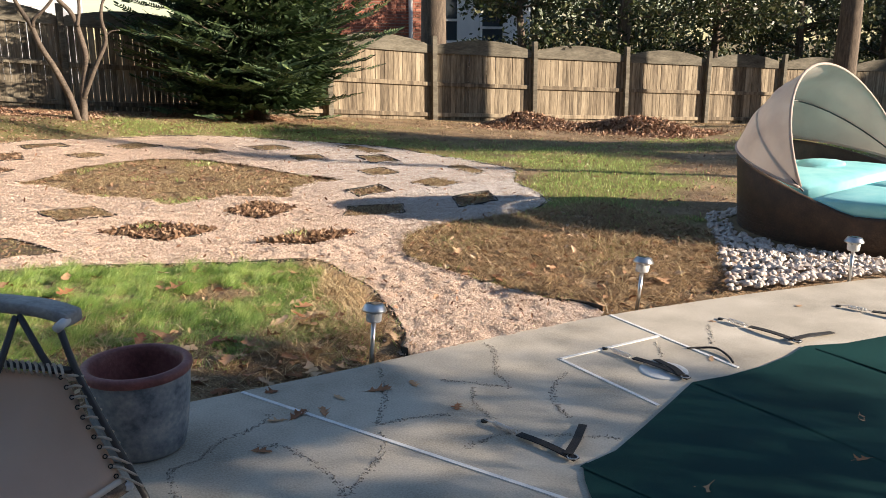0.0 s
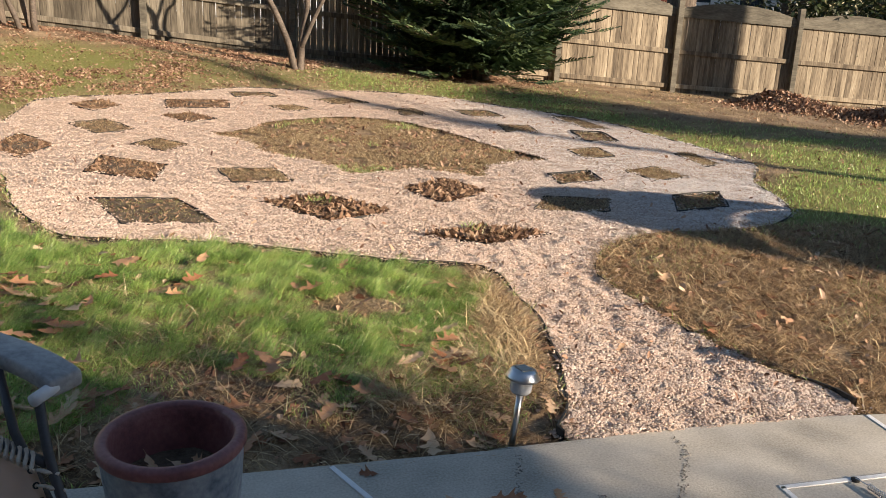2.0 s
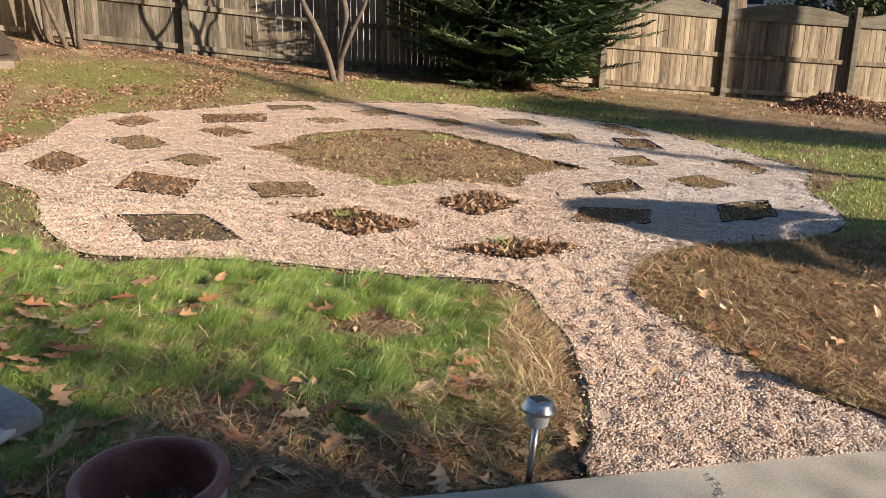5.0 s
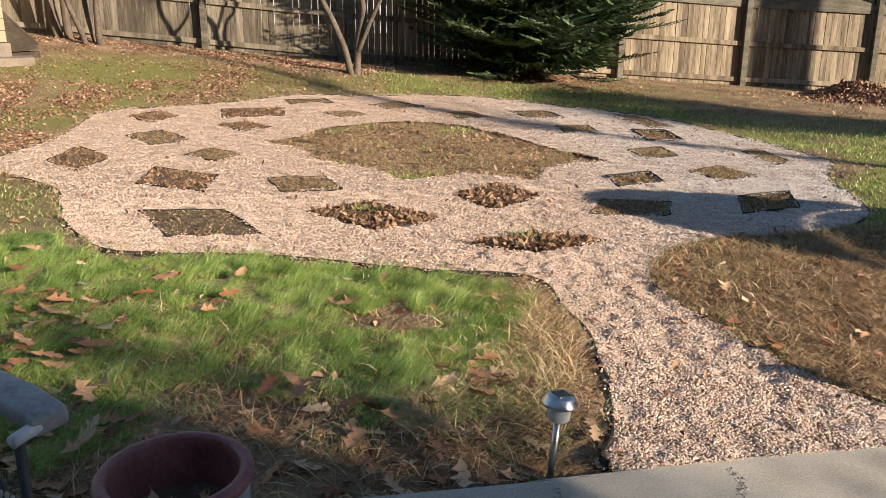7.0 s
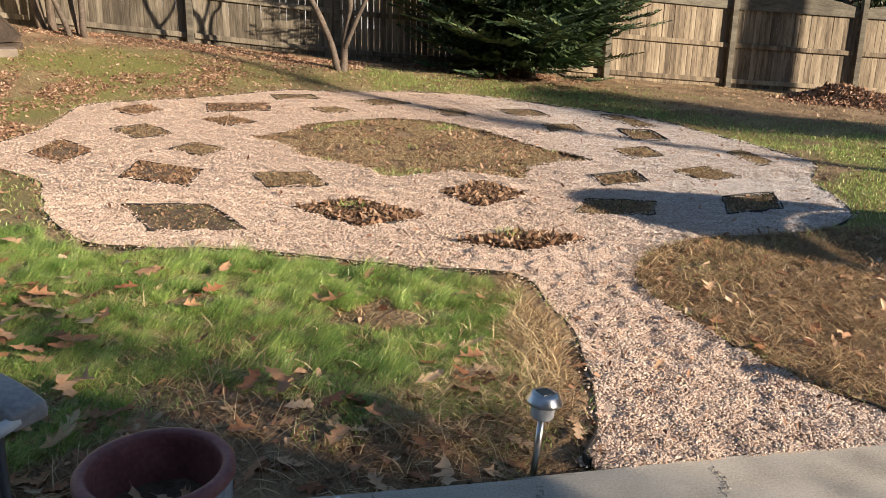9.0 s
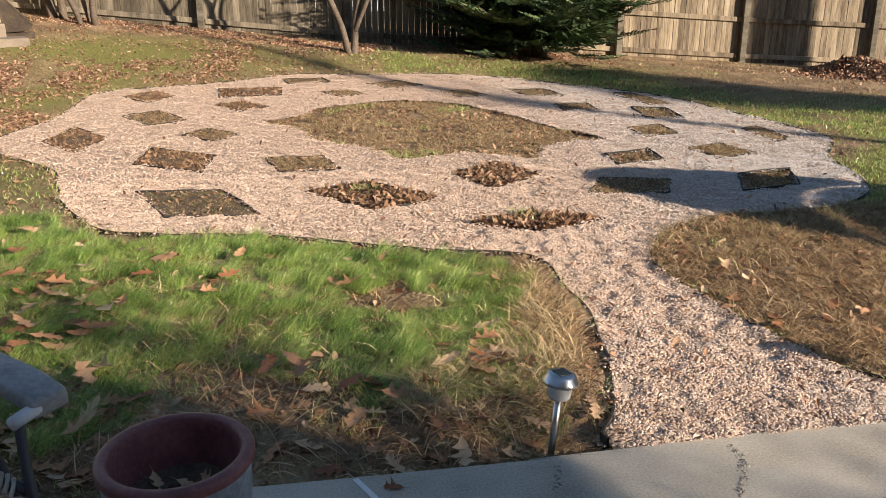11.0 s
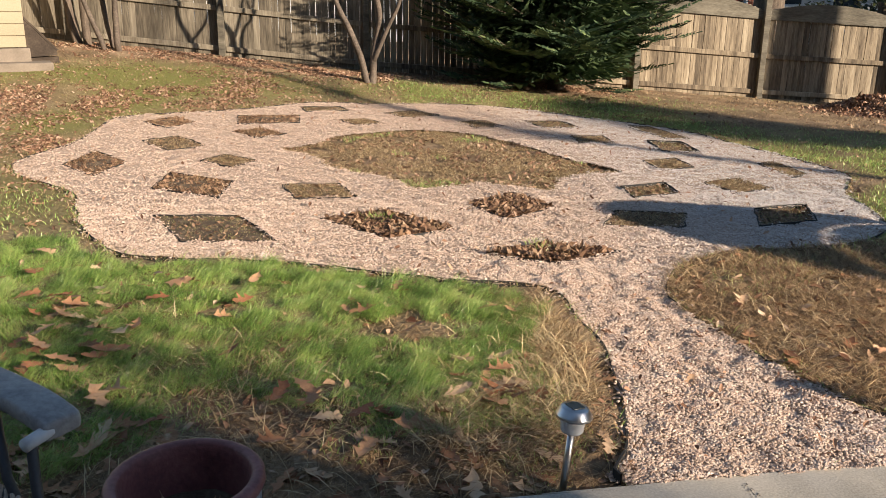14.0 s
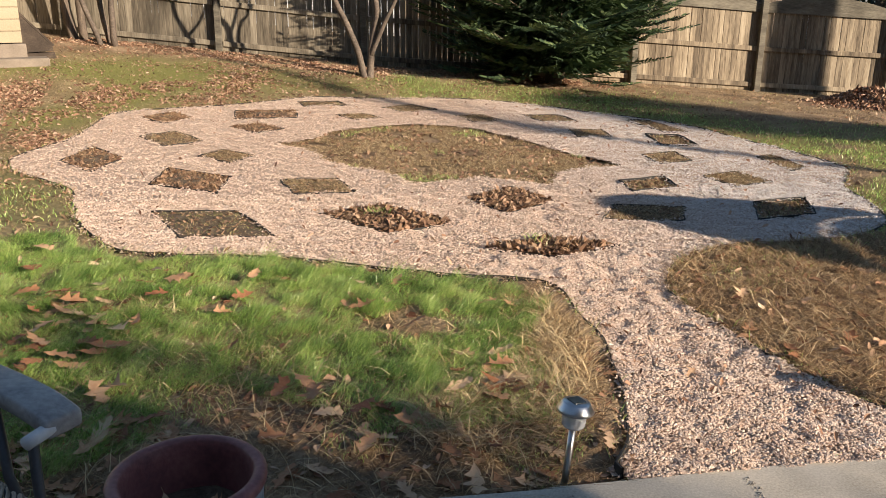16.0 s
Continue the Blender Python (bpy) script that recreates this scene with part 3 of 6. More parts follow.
# ---- pool deck and cover ----
def build_deck():
    outer = [(p.x, p.y) for p in spline(DECK_EDGE, 6, False)] + [(10, -9), (-9, -9)]
    bm = bmesh.new()
    top = [bm.verts.new((x, y, 0.0)) for x, y in outer]
    hole = [bm.verts.new((x, y, 0.0)) for x, y in POOL]
    es = []
    for ring in (top, hole):
        for i in range(len(ring)):
            es.append(bm.edges.new((ring[i], ring[(i + 1) % len(ring)])))
    bmesh.ops.triangle_fill(bm, edges=es, use_beauty=True)
    bad = [f for f in bm.faces if inside(np.array([f.calc_center_median().x]), np.array([f.calc_center_median().y]), POOL)[0]]
    bmesh.ops.delete(bm, geom=bad, context="FACES_ONLY")
    for f in bm.faces:
        if f.normal.z < 0:
            f.normal_flip()
    ext = bmesh.ops.extrude_edge_only(bm, edges=[e for e in bm.edges if e.is_boundary])
    for v in ext["geom"]:
        if isinstance(v, bmesh.types.BMVert):
            v.co.z = -0.14
    tagged(part("pool_deck", bm, M["concrete"]), "weathered tan concrete pool deck with fine cracks", "pavement", kind="structure")
    # stretched cover over the water
    bm = bmesh.new()
    ring = [bm.verts.new((x, y, 0.006)) for x, y in COVER]
    bmesh.ops.triangle_fill(bm, edges=[bm.edges.new((ring[i], ring[(i + 1) % len(ring)])) for i in range(len(ring))], use_beauty=True)
    bmesh.ops.subdivide_edges(bm, edges=bm.edges[:], cuts=3, use_grid_fill=True)
    for v in bm.verts:
        d = math.hypot(v.co.x - 3.9, v.co.y - 0.1)
        v.co.z = 0.009 - 0.05 * max(0, 1 - (d / 2.0) ** 2)
    for f in bm.faces:
        if f.normal.z < 0:
            f.normal_flip()
    cover = tagged(part("pool_cover", bm, M["cover"], smooth=True), "dark green mesh safety cover over the pool", "pool cover")
    for (x0, y0), (x1, y1) in (((1.865, 2.06), (2.9, -2.0)), ((2.87, 2.42), (3.35, -2.2)), ((3.79, 2.43), (4.1, -2.3)), ((4.72, 2.15), (4.9, -2.3)), ((1.8, 1.1), (6.6, 0.4)), ((1.85, -0.3), (6.7, -0.9))):
        bm = bmesh.new()
        m, d = 24, Vector((x1 - x0, y1 - y0)).normalized()
        rows = []
        for k in range(m + 1):
            x, y = x0 + (x1 - x0) * k / m, y0 + (y1 - y0) * k / m
            r = math.hypot(x - 3.9, y - 0.1)
            z = 0.0125 - 0.05 * max(0, 1 - (r / 2.0) ** 2)
            rows.append([bm.verts.new((x - d.y * q, y + d.x * q, z)) for q in (-0.022, 0.022)])
        for r0, r1 in zip(rows, rows[1:]):
            bm.faces.new((r0[0], r0[1], r1[1], r1[0]))
        part("webbing", bm, M["cover"], cover, "dark webbing band sewn to the cover")


def flat_bar(bm, a, b, w, z0, z1):
    a, b = Vector((*a, 0)), Vector((*b, 0))
    d = (b - a).normalized()
    n = Vector((-d.y, d.x, 0)) * w / 2
    q = [a + n, a - n, b - n, b + n]
    lo, hi = [bm.verts.new(p + Vector((0, 0, z0))) for p in q], [bm.verts.new(p + Vector((0, 0, z1))) for p in q]
    bm.faces.new(hi)
    for i in range(4):
        bm.faces.new((lo[i], lo[(i + 1) % 4], hi[(i + 1) % 4], hi[i]))


def build_deck_details():
    for a, b in (((0.915, 3.425), (1.70, 1.82)), ((2.49, 3.02), (2.53, 2.335)), ((2.482, 3.018), (3.19, 3.02)), ((3.20, 3.44), (3.21, 2.47))):
        bm = bmesh.new()
        flat_bar(bm, a, b, 0.02, -0.02, 0.004)
        tagged(part("expansion_joint", bm, M["joint"]), "white plastic joint strip set in the deck", "joint strip", kind="structure")
    rng = np.random.default_rng(3)
    lines = [[(0.43, 2.62), (0.44, 2.79), (0.47, 2.84), (0.56, 2.87), (0.70, 2.98), (0.84, 3.03), (0.95, 3.12)], [(0.81, 2.86), (0.90, 2.81), (0.95, 2.65), (0.98, 2.45), (0.96, 2.31), (0.9, 2.1)], [(0.98, 2.33), (1.13, 2.46), (1.25, 2.58), (1.30, 2.72)],
             [(1.33, 2.80), (1.36, 2.85), (1.49, 3.06), (1.62, 3.39)], [(1.33, 2.80), (1.49, 2.78), (1.67, 2.73)], [(1.90, 2.94), (1.81, 2.77), (1.79, 2.61)], [(2.26, 3.40), (2.26, 3.30), (2.10, 3.03), (2.06, 2.86)],
             [(2.40, 2.86), (2.22, 2.72), (2.12, 2.56), (2.10, 2.43)], [(1.54, 2.42), (1.69, 2.45), (1.80, 2.44)], [(1.91, 2.35), (2.05, 2.26), (2.16, 2.17)], [(1.81, 3.09), (1.95, 2.95), (2.06, 2.84)], [(3.11, 2.96), (2.98, 2.78)], [(3.59, 3.02), (3.35, 2.78)]]
    for ln in lines:
        pts = [(p.x + rng.normal(0, 0.004), p.y + rng.normal(0, 0.004)) for p in spline(ln, 14, False)]
        xs, ys = [], []
        for (x0, y0), (x1, y1) in zip(pts, pts[1:]):
            m = max(2, int(math.hypot(x1 - x0, y1 - y0) / 0.0028))
            for k in range(m):
                if rng.random() < 0.75:
                    xs.append(x0 + (x1 - x0) * k / m + rng.normal(0, 0.008))
                    ys.append(y0 + (y1 - y0) * k / m + rng.normal(0, 0.008))
        xs, ys = np.array(xs), np.array(ys)
        tagged(stones_mesh("crack", xs, ys, rng.uniform(0.003, 0.0065, len(xs)), M["crack"], 0.1, 4), "crumbling grit along a crack in the concrete", "crack", kind="stuff")


build_ground()
build_gravel()
build_edging()
build_beds()
build_deck()
build_deck_details()


# ---- fence ----
def fence_y(x):
    return 16.0 if x < 9.0 else 16.0 - 0.125 * (x - 9.0)


POSTS = [-10.57, -8.13, -5.69, -3.25, -0.81, 1.63, 4.08, 6.54, 9.0, 11.46, 13.95, 16.35, 18.8, 21.3, 23.75, 26.2, 28.65]


def fence_base(x):
    return gz(x, fence_y(x))


def build_fence():
    rng = random.Random(4)
    n, w = 23, 0.099
    board_sets = {"fence": [], "fence_shaded": []}
    for k, wood in ((k, wood) for wood in board_sets for k in range(n)):
        u = (k + 0.5) / n * 2 - 1
        top = 1.60 + 0.17 * (1 - u * u)
        bm = bmesh.new()
        box(bm, (0, 0, top / 2 - 0.03), (w, 0.018, top + 0.06), bevel=0.003)
        me = bpy.data.meshes.new("board")
        bm.to_mesh(me)
        bm.free()
        me.materials.append(M[wood])
        board_sets[wood].append(me)
    for x0, x1 in zip(POSTS, POSTS[1:]):
        y0, y1, z0, z1 = fence_y(x0), fence_y(x1), fence_base(x0), fence_base(x1)
        ang = math.degrees(math.atan2(y1 - y0, x1 - x0))
        L = math.hypot(x1 - x0, y1 - y0)
        slope = (z1 - z0) / L
        e = thing("wooden_fence", pose(x0, y0, z0, 0, 0, ang), "weathered grey-brown board fence section with arched top", "fence", "sections of the back fence")
        bm = bmesh.new()
        box(bm, (0, -0.09, 0.86), (0.11, 0.11, 1.92), pose(0, 0, 0, rng.uniform(-0.5, 0.5), rng.uniform(-0.8, 0.8), 0), 0.006)
        part("post", bm, M["fence_grey"], e, "square wooden post")
        gap = L / n
        # left sections get the boards with shade put into their colour
        wood = "fence_shaded" if x0 < 1 else "fence"
        for k, me in enumerate(board_sets[wood]):
            ob = new("board", me)
            ob.parent = e
            px = (k + 0.5) * gap
            ob.matrix_local = pose(px, rng.uniform(-0.003, 0.003), slope * px + rng.uniform(-0.008, 0.008), 0, rng.uniform(-0.3, 0.3), rng.uniform(-1.5, 1.5)) @ Matrix.Diagonal((gap * (rng.uniform(0.84, 0.95) if 1 < x0 < 3 else rng.uniform(0.955, 1.0)) / w, 1, 1, 1))
        for name, h, t in (("rail", 0.14, 0.085), ("rail", 0.80, 0.085)):
            bm = bmesh.new()
            box(bm, (L / 2, -0.032, 0), (L - 0.13, 0.04, t), bevel=0.004)
            for v in bm.verts:
                v.co.z += slope * v.co.x + h
            part(name, bm, M[wood], e)
        bm = bmesh.new()
        m, cols = 16, []
        for k in range(m + 1):
            u = k / m * 2 - 1
            px = L / 2 + u * (L - 0.13) / 2
            lo, hi = slope * px + 1.455, slope * px + 1.612 + 0.17 * (1 - u * u)
            cols.append([bm.verts.new(v) for v in ((px, -0.052, lo), (px, -0.052, hi), (px, -0.012, hi), (px, -0.012, lo))])
        for c0, c1 in zip(cols, cols[1:]):
            for j in range(4):
                bm.faces.new((c0[j], c0[(j + 1) % 4], c1[(j + 1) % 4], c1[j]))
        bm.faces.new(cols[0][::-1])
        bm.faces.new(cols[-1])
        bmesh.ops.recalc_face_normals(bm, faces=bm.faces[:])
        part("top_board", bm, M["fence_grey"], e, "arched top board")


# ---- trees ----
def wander(start, direction, length, n, bend, rng, up=0.0):
    pts, d, p = [Vector(start)], Vector(direction).normalized(), Vector(start)
    for k in range(n):
        d = (d + Vector((rng.uniform(-bend, bend), rng.uniform(-bend, bend), rng.uniform(-bend, bend) + up))).normalized()
        p = p + d * (length / n)
        pts.append(p.copy())
    return pts


def bare_tree(x, y, stems, label, seed, height=3.4, r0=0.06, mat="smooth_bark", category="tree", twigs=5):
    """A leafless tree of several stems, each of them a tapering limb with side branches."""
    rng = random.Random(seed)
    e = thing("bare_tree", pose(x, y, gz(x, y) - 0.05), label, category)
    for dx, dy, lean, r in stems:
        bm = bmesh.new()
        pts = wander((dx, dy, 0), (lean[0], lean[1], 1), height, 14, 0.11, rng, 0.03)
        tube(bm, pts, [r * (1 - 0.75 * k / 14) for k in range(15)], 9)
        part("stem", bm, M[mat], e, smooth=True)
        bm = bmesh.new()
        for t in range(twigs):
            k = rng.randrange(6, 14)
            a = rng.uniform(0, 6.28)
            q = wander(pts[k], (math.cos(a), math.sin(a), 0.8), rng.uniform(0.7, 1.6), 7, 0.16, rng, 0.05)
            rr = r * (1 - 0.75 * k / 14) * 0.6
            tube(bm, q, [rr * (1 - 0.8 * j / 7) for j in range(8)], 6)
            for s in range(3):
                j = rng.randrange(2, 7)
                q2 = wander(q[j], (rng.uniform(-1, 1), rng.uniform(-1, 1), 0.7), rng.uniform(0.3, 0.8), 5, 0.2, rng)
                tube(bm, q2, [rr * 0.4 * (1 - 0.8 * i / 5) for i in range(6)], 5)
        tagged(part("branchwork", bm, M[mat], e, smooth=True), kind="stuff")
    return e


def forked_tree(x, y):
    """A leafless multi-stemmed tree with crooked forks."""
    e = thing("bare_tree", pose(x, y, gz(x, y) - 0.03), "bare multi-stemmed garden tree with pale bark", "tree")

    def stem(pts, r0, r1):
        bm = bmesh.new()
        q = spline(pts, 4, False)
        n = len(q) - 1
        tube(bm, q, [(r0 + (r1 - r0) * k / n) * (1 + 0.10 * noise.noise((k * 0.9, r0 * 90, 0))) for k in range(n + 1)], 10)
        part("stem", bm, M["smooth_bark"], e, smooth=True)

    stem([(0.0, 0, 0.0), (-0.04, 0, 0.11), (-0.11, 0, 0.42), (-0.27, 0, 0.82), (-0.44, 0.02, 1.17), (-0.53, 0.04, 1.46), (-0.64, 0.05, 1.67), (-0.75, 0.05, 1.95), (-0.80, 0.1, 2.5), (-0.95, 0.1, 3.1)], 0.058, 0.018)
    stem([(-0.51, 0.03, 1.44), (-0.48, 0.0, 1.56), (-0.35, -0.03, 1.68), (-0.19, -0.05, 1.90), (-0.05, 0.0, 2.4), (0.02, 0.1, 2.9)], 0.030, 0.012)
    stem([(0.05, 0.02, 0.0), (0.07, 0.02, 0.15), (0.09, 0.02, 0.45), (0.15, 0.05, 0.75), (0.18, 0.05, 1.03), (0.10, 0.08, 1.47), (0.02, 0.1, 1.68), (-0.16, 0.1, 1.90), (-0.28, 0.12, 2.3), (-0.25, 0.1, 3.2)], 0.064, 0.02)
    stem([(0.10, 0.03, 1.45), (0.16, 0.1, 1.72), (0.18, 0.2, 2.2), (0.28, 0.22, 3.0)], 0.028, 0.012)
    stem([(0.09, 0.0, 0.38), (0.13, -0.03, 0.48), (0.29, -0.06, 0.85), (0.47, -0.10, 1.25), (0.43, -0.10, 1.56), (0.48, -0.08, 1.82), (0.60, -0.08, 1.97), (0.72, -0.1, 2.6)], 0.040, 0.016)
    stem([(0.46, -0.10, 1.30), (0.55, -0.14, 1.38), (0.66, -0.18, 1.40)], 0.016, 0.006)
    stem([(0.60, -0.08, 1.95), (0.45, 0.0, 2.3), (0.40, 0.05, 2.9)], 0.018, 0.008)


def conifer(x, y, height, radius, seed):
    """A drooping evergreen: trunk, whorled limbs and flat feathery sprays."""
    rng = random.Random(seed)
    e = thing("conifer", pose(x, y, gz(x, y) - 0.05), "dense dark green conifer with drooping feathery branches", "tree")
    bm = bmesh.new()
    tube(bm, wander((0, 0, 0), (0, 0, 1), height, 12, 0.015, rng), [0.15 * (1 - 0.93 * k / 12) for k in range(13)], 10)
    part("trunk", bm, M["bark"], e, smooth=True)
    limbs = bmesh.new()
    V, F = [], []

    def needle(p, d, n, ln, w):
        s = d.cross(n).normalized() * w
        i = len(V)
        V.extend([tuple(p - s * 0.5), tuple(p + s * 0.5), tuple(p + d * ln * 0.6 + s * 0.55), tuple(p + d * ln), tuple(p + d * ln * 0.6 - s * 0.55)])
        F.append((i, i + 1, i + 2, i + 3, i + 4))

    levels = 60
    for lv in range(levels):
        f = lv / (levels - 1)
        z = 0.32 + f * (height - 0.65)
        reach = radius * (1 - f) ** 0.62 * (0.64 + 0.36 * min(1, f * 5.5)) + 0.1
        for k in range(max(4, int(14 * (1 - f) + 4))):
            a = rng.uniform(0, 2 * math.pi)
            ln = reach * rng.uniform(0.5, 1.08)
            pts, p, d = [], Vector((0, 0, z)), Vector((math.cos(a), math.sin(a), 0.45 * rng.random() + 0.4 * f))
            nseg = 8
            for s in range(nseg + 1):
                pts.append(p.copy())
                d = (d + Vector((0, 0, -0.065 if s < 4 else 0.085))).normalized()
                p = p + d * ln / nseg
            tube(limbs, pts, [0.018 * (1 - f * 0.6) * (1 - 0.85 * s / nseg) + 0.002 for s in range(nseg + 1)], 4, False)
            side = Vector((-math.sin(a), math.cos(a), 0))
            for s in range(2, nseg + 1):
                t = s / nseg
                for sg in (-1, 1):
                    if rng.random() < 0.12:
                        continue
                    out = (side * sg * rng.uniform(0.6, 1.0) + (pts[s] - pts[s - 1]).normalized() * rng.uniform(0.6, 1.0)).normalized()
                    q, tl = pts[s].copy(), ln * 0.34 * (1.15 - 0.65 * t) * rng.uniform(0.7, 1.25)
                    m = max(3, int(tl / 0.052))
                    up = Vector((rng.uniform(-0.9, 0.9), rng.uniform(-0.9, 0.9), 1)).normalized()
                    for j in range(m):
                        out = (out + Vector((0, 0, 0.03))).normalized()
                        lat = out.cross(up).normalized()
                        wdt = 0.13 * (1 - 0.6 * j / m)
                        for s2 in (-1, 1):
                            needle(q, (out + lat * s2 * rng.uniform(0.7, 1.3)).normalized(), up, wdt * rng.uniform(0.6, 1.2), 0.03)
                        q = q + out * tl / m
                    needle(q, out, up, 0.13, 0.034)
    # dense shaded sprays close to the trunk
    for k in range(15000):
        f = rng.random() ** 1.3
        reach = radius * (1 - f) ** 0.62 * (0.64 + 0.36 * min(1, f * 5.5)) * 0.66 * math.sqrt(rng.random())
        a = rng.uniform(0, 2 * math.pi)
        d = Vector((math.cos(a), math.sin(a), rng.uniform(-0.5, 0.4))).normalized()
        needle(Vector((reach * math.cos(a), reach * math.sin(a), 0.35 + f * (height - 0.7))), d, Vector((rng.uniform(-1, 1), rng.uniform(-1, 1), rng.uniform(-1, 1))), 0.20, 0.045)
    tagged(part("branchwork", limbs, M["bark"], e), kind="stuff")
    tagged(raw("foliage", V, F, M["fir"], e), kind="stuff")


def leafy_tree(x, y, height, radius, seed, trunk_r=0.16, leaves=5200, low=1.0, leaf=0.11, base=None, label="tall evergreen tree with glossy leaves behind the fence", squash=1.0):
    """A broad-leaved evergreen: trunk, limbs and clumps of single leaves with gaps between."""
    rng = random.Random(seed)
    e = thing("evergreen_tree", pose(x, y, (gz(x, min(y, 16)) if base is None else base) - 0.05), label, "tree")
    bm = bmesh.new()
    pts = wander((0, 0, 0), (0, 0, 1), height * 0.92, 10, 0.04, rng)
    tube(bm, pts, [trunk_r * (1 - 0.8 * k / 10) for k in range(11)], 9)
    part("trunk", bm, M["bark"], e, smooth=True)
    bm = bmesh.new()
    tips = []
    for k in range(46):
        f = rng.uniform(0.08, 1)
        p0 = pts[min(10, int(f * 10))]
        a = rng.uniform(0, 6.283)
        ln = radius * (0.55 + 0.5 * math.sin(math.pi * min(0.95, 0.15 + f * 0.75))) * rng.uniform(0.6, 1.05)
        q = wander(Vector((p0.x, p0.y, low + (height - low) * f * 0.95)), (math.cos(a), math.sin(a) * squash, 0.25), ln, 6, 0.14, rng)
        tube(bm, q, [0.035 * (1 - 0.85 * j / 6) for j in range(7)], 5)
        tips += q[2:]
    tagged(part("branchwork", bm, M["bark"], e), kind="stuff")
    V, F = [], []
    for k in range(leaves):
        c = rng.choice(tips)
        p = c + Vector((rng.gauss(0, 0.20), rng.gauss(0, 0.20), rng.gauss(0, 0.17)))
        d = Vector((rng.gauss(0, 1), rng.gauss(0, 1), rng.gauss(-0.3, 0.7))).normalized()
        s = d.cross(Vector((rng.gauss(0, 1), rng.gauss(0, 1), rng.gauss(0, 1)))).normalized()
        ln = leaf * rng.uniform(0.7, 1.3)
        i = len(V)
        V += [tuple(p), tuple(p + d * ln * 0.5 + s * ln * 0.22), tuple(p + d * ln), tuple(p + d * ln * 0.5 - s * ln * 0.22)]
        F.append((i, i + 1, i + 2, i + 3))
    tagged(raw("crown", V, F, M["leaf"], e), kind="stuff")


def big_trunk(x, y, r, height, seed, label, base=None):
    rng = random.Random(seed)
    e = thing("tree", pose(x, y, (gz(x, min(y, 16)) if base is None else base) - 0.05), label, "tree")
    bm = bmesh.new()
    pts = wander((0, 0, 0), (0, 0, 1), height, 14, 0.02, rng)
    tube(bm, pts, [r * (1.25 if k == 0 else 1 - 0.45 * k / 14) for k in range(15)], 16)
    part("trunk", bm, M["bark"], e, smooth=True)
    bm = bmesh.new()
    for k in range(9):
        a = rng.uniform(0, 6.28)
        q = wander(pts[rng.randrange(9, 14)], (math.cos(a), math.sin(a), 0.7), rng.uniform(2, 4), 8, 0.14, rng)
        tube(bm, q, [r * 0.35 * (1 - 0.85 * j / 8) for j in range(9)], 7)
    part("branchwork", bm, M["bark"], e, smooth=True)


# ---- buildings ----
def window(e, x, y, z, w, h, d=0.06):
    fr = part("window", boxes(((x, y, z + h / 2), (w + 0.2, d, 0.1)), ((x, y, z - h / 2), (w + 0.26, d + 0.05, 0.1)), ((x - w / 2 - 0.05, y, z), (0.1, d, h - 0.1)), ((x + w / 2 + 0.05, y, z), (0.1, d, h - 0.1)), ((x, y, z), (w, 0.045, 0.05)), bevel=0.004), M["paint"], e, "white window frame")
    for s in (-1, 1):
        part("pane", boxes(((x, y + 0.012, z + s * (h / 4 + 0.006)), (w, 0.012, h / 2 - 0.08))), M["pane"], fr)


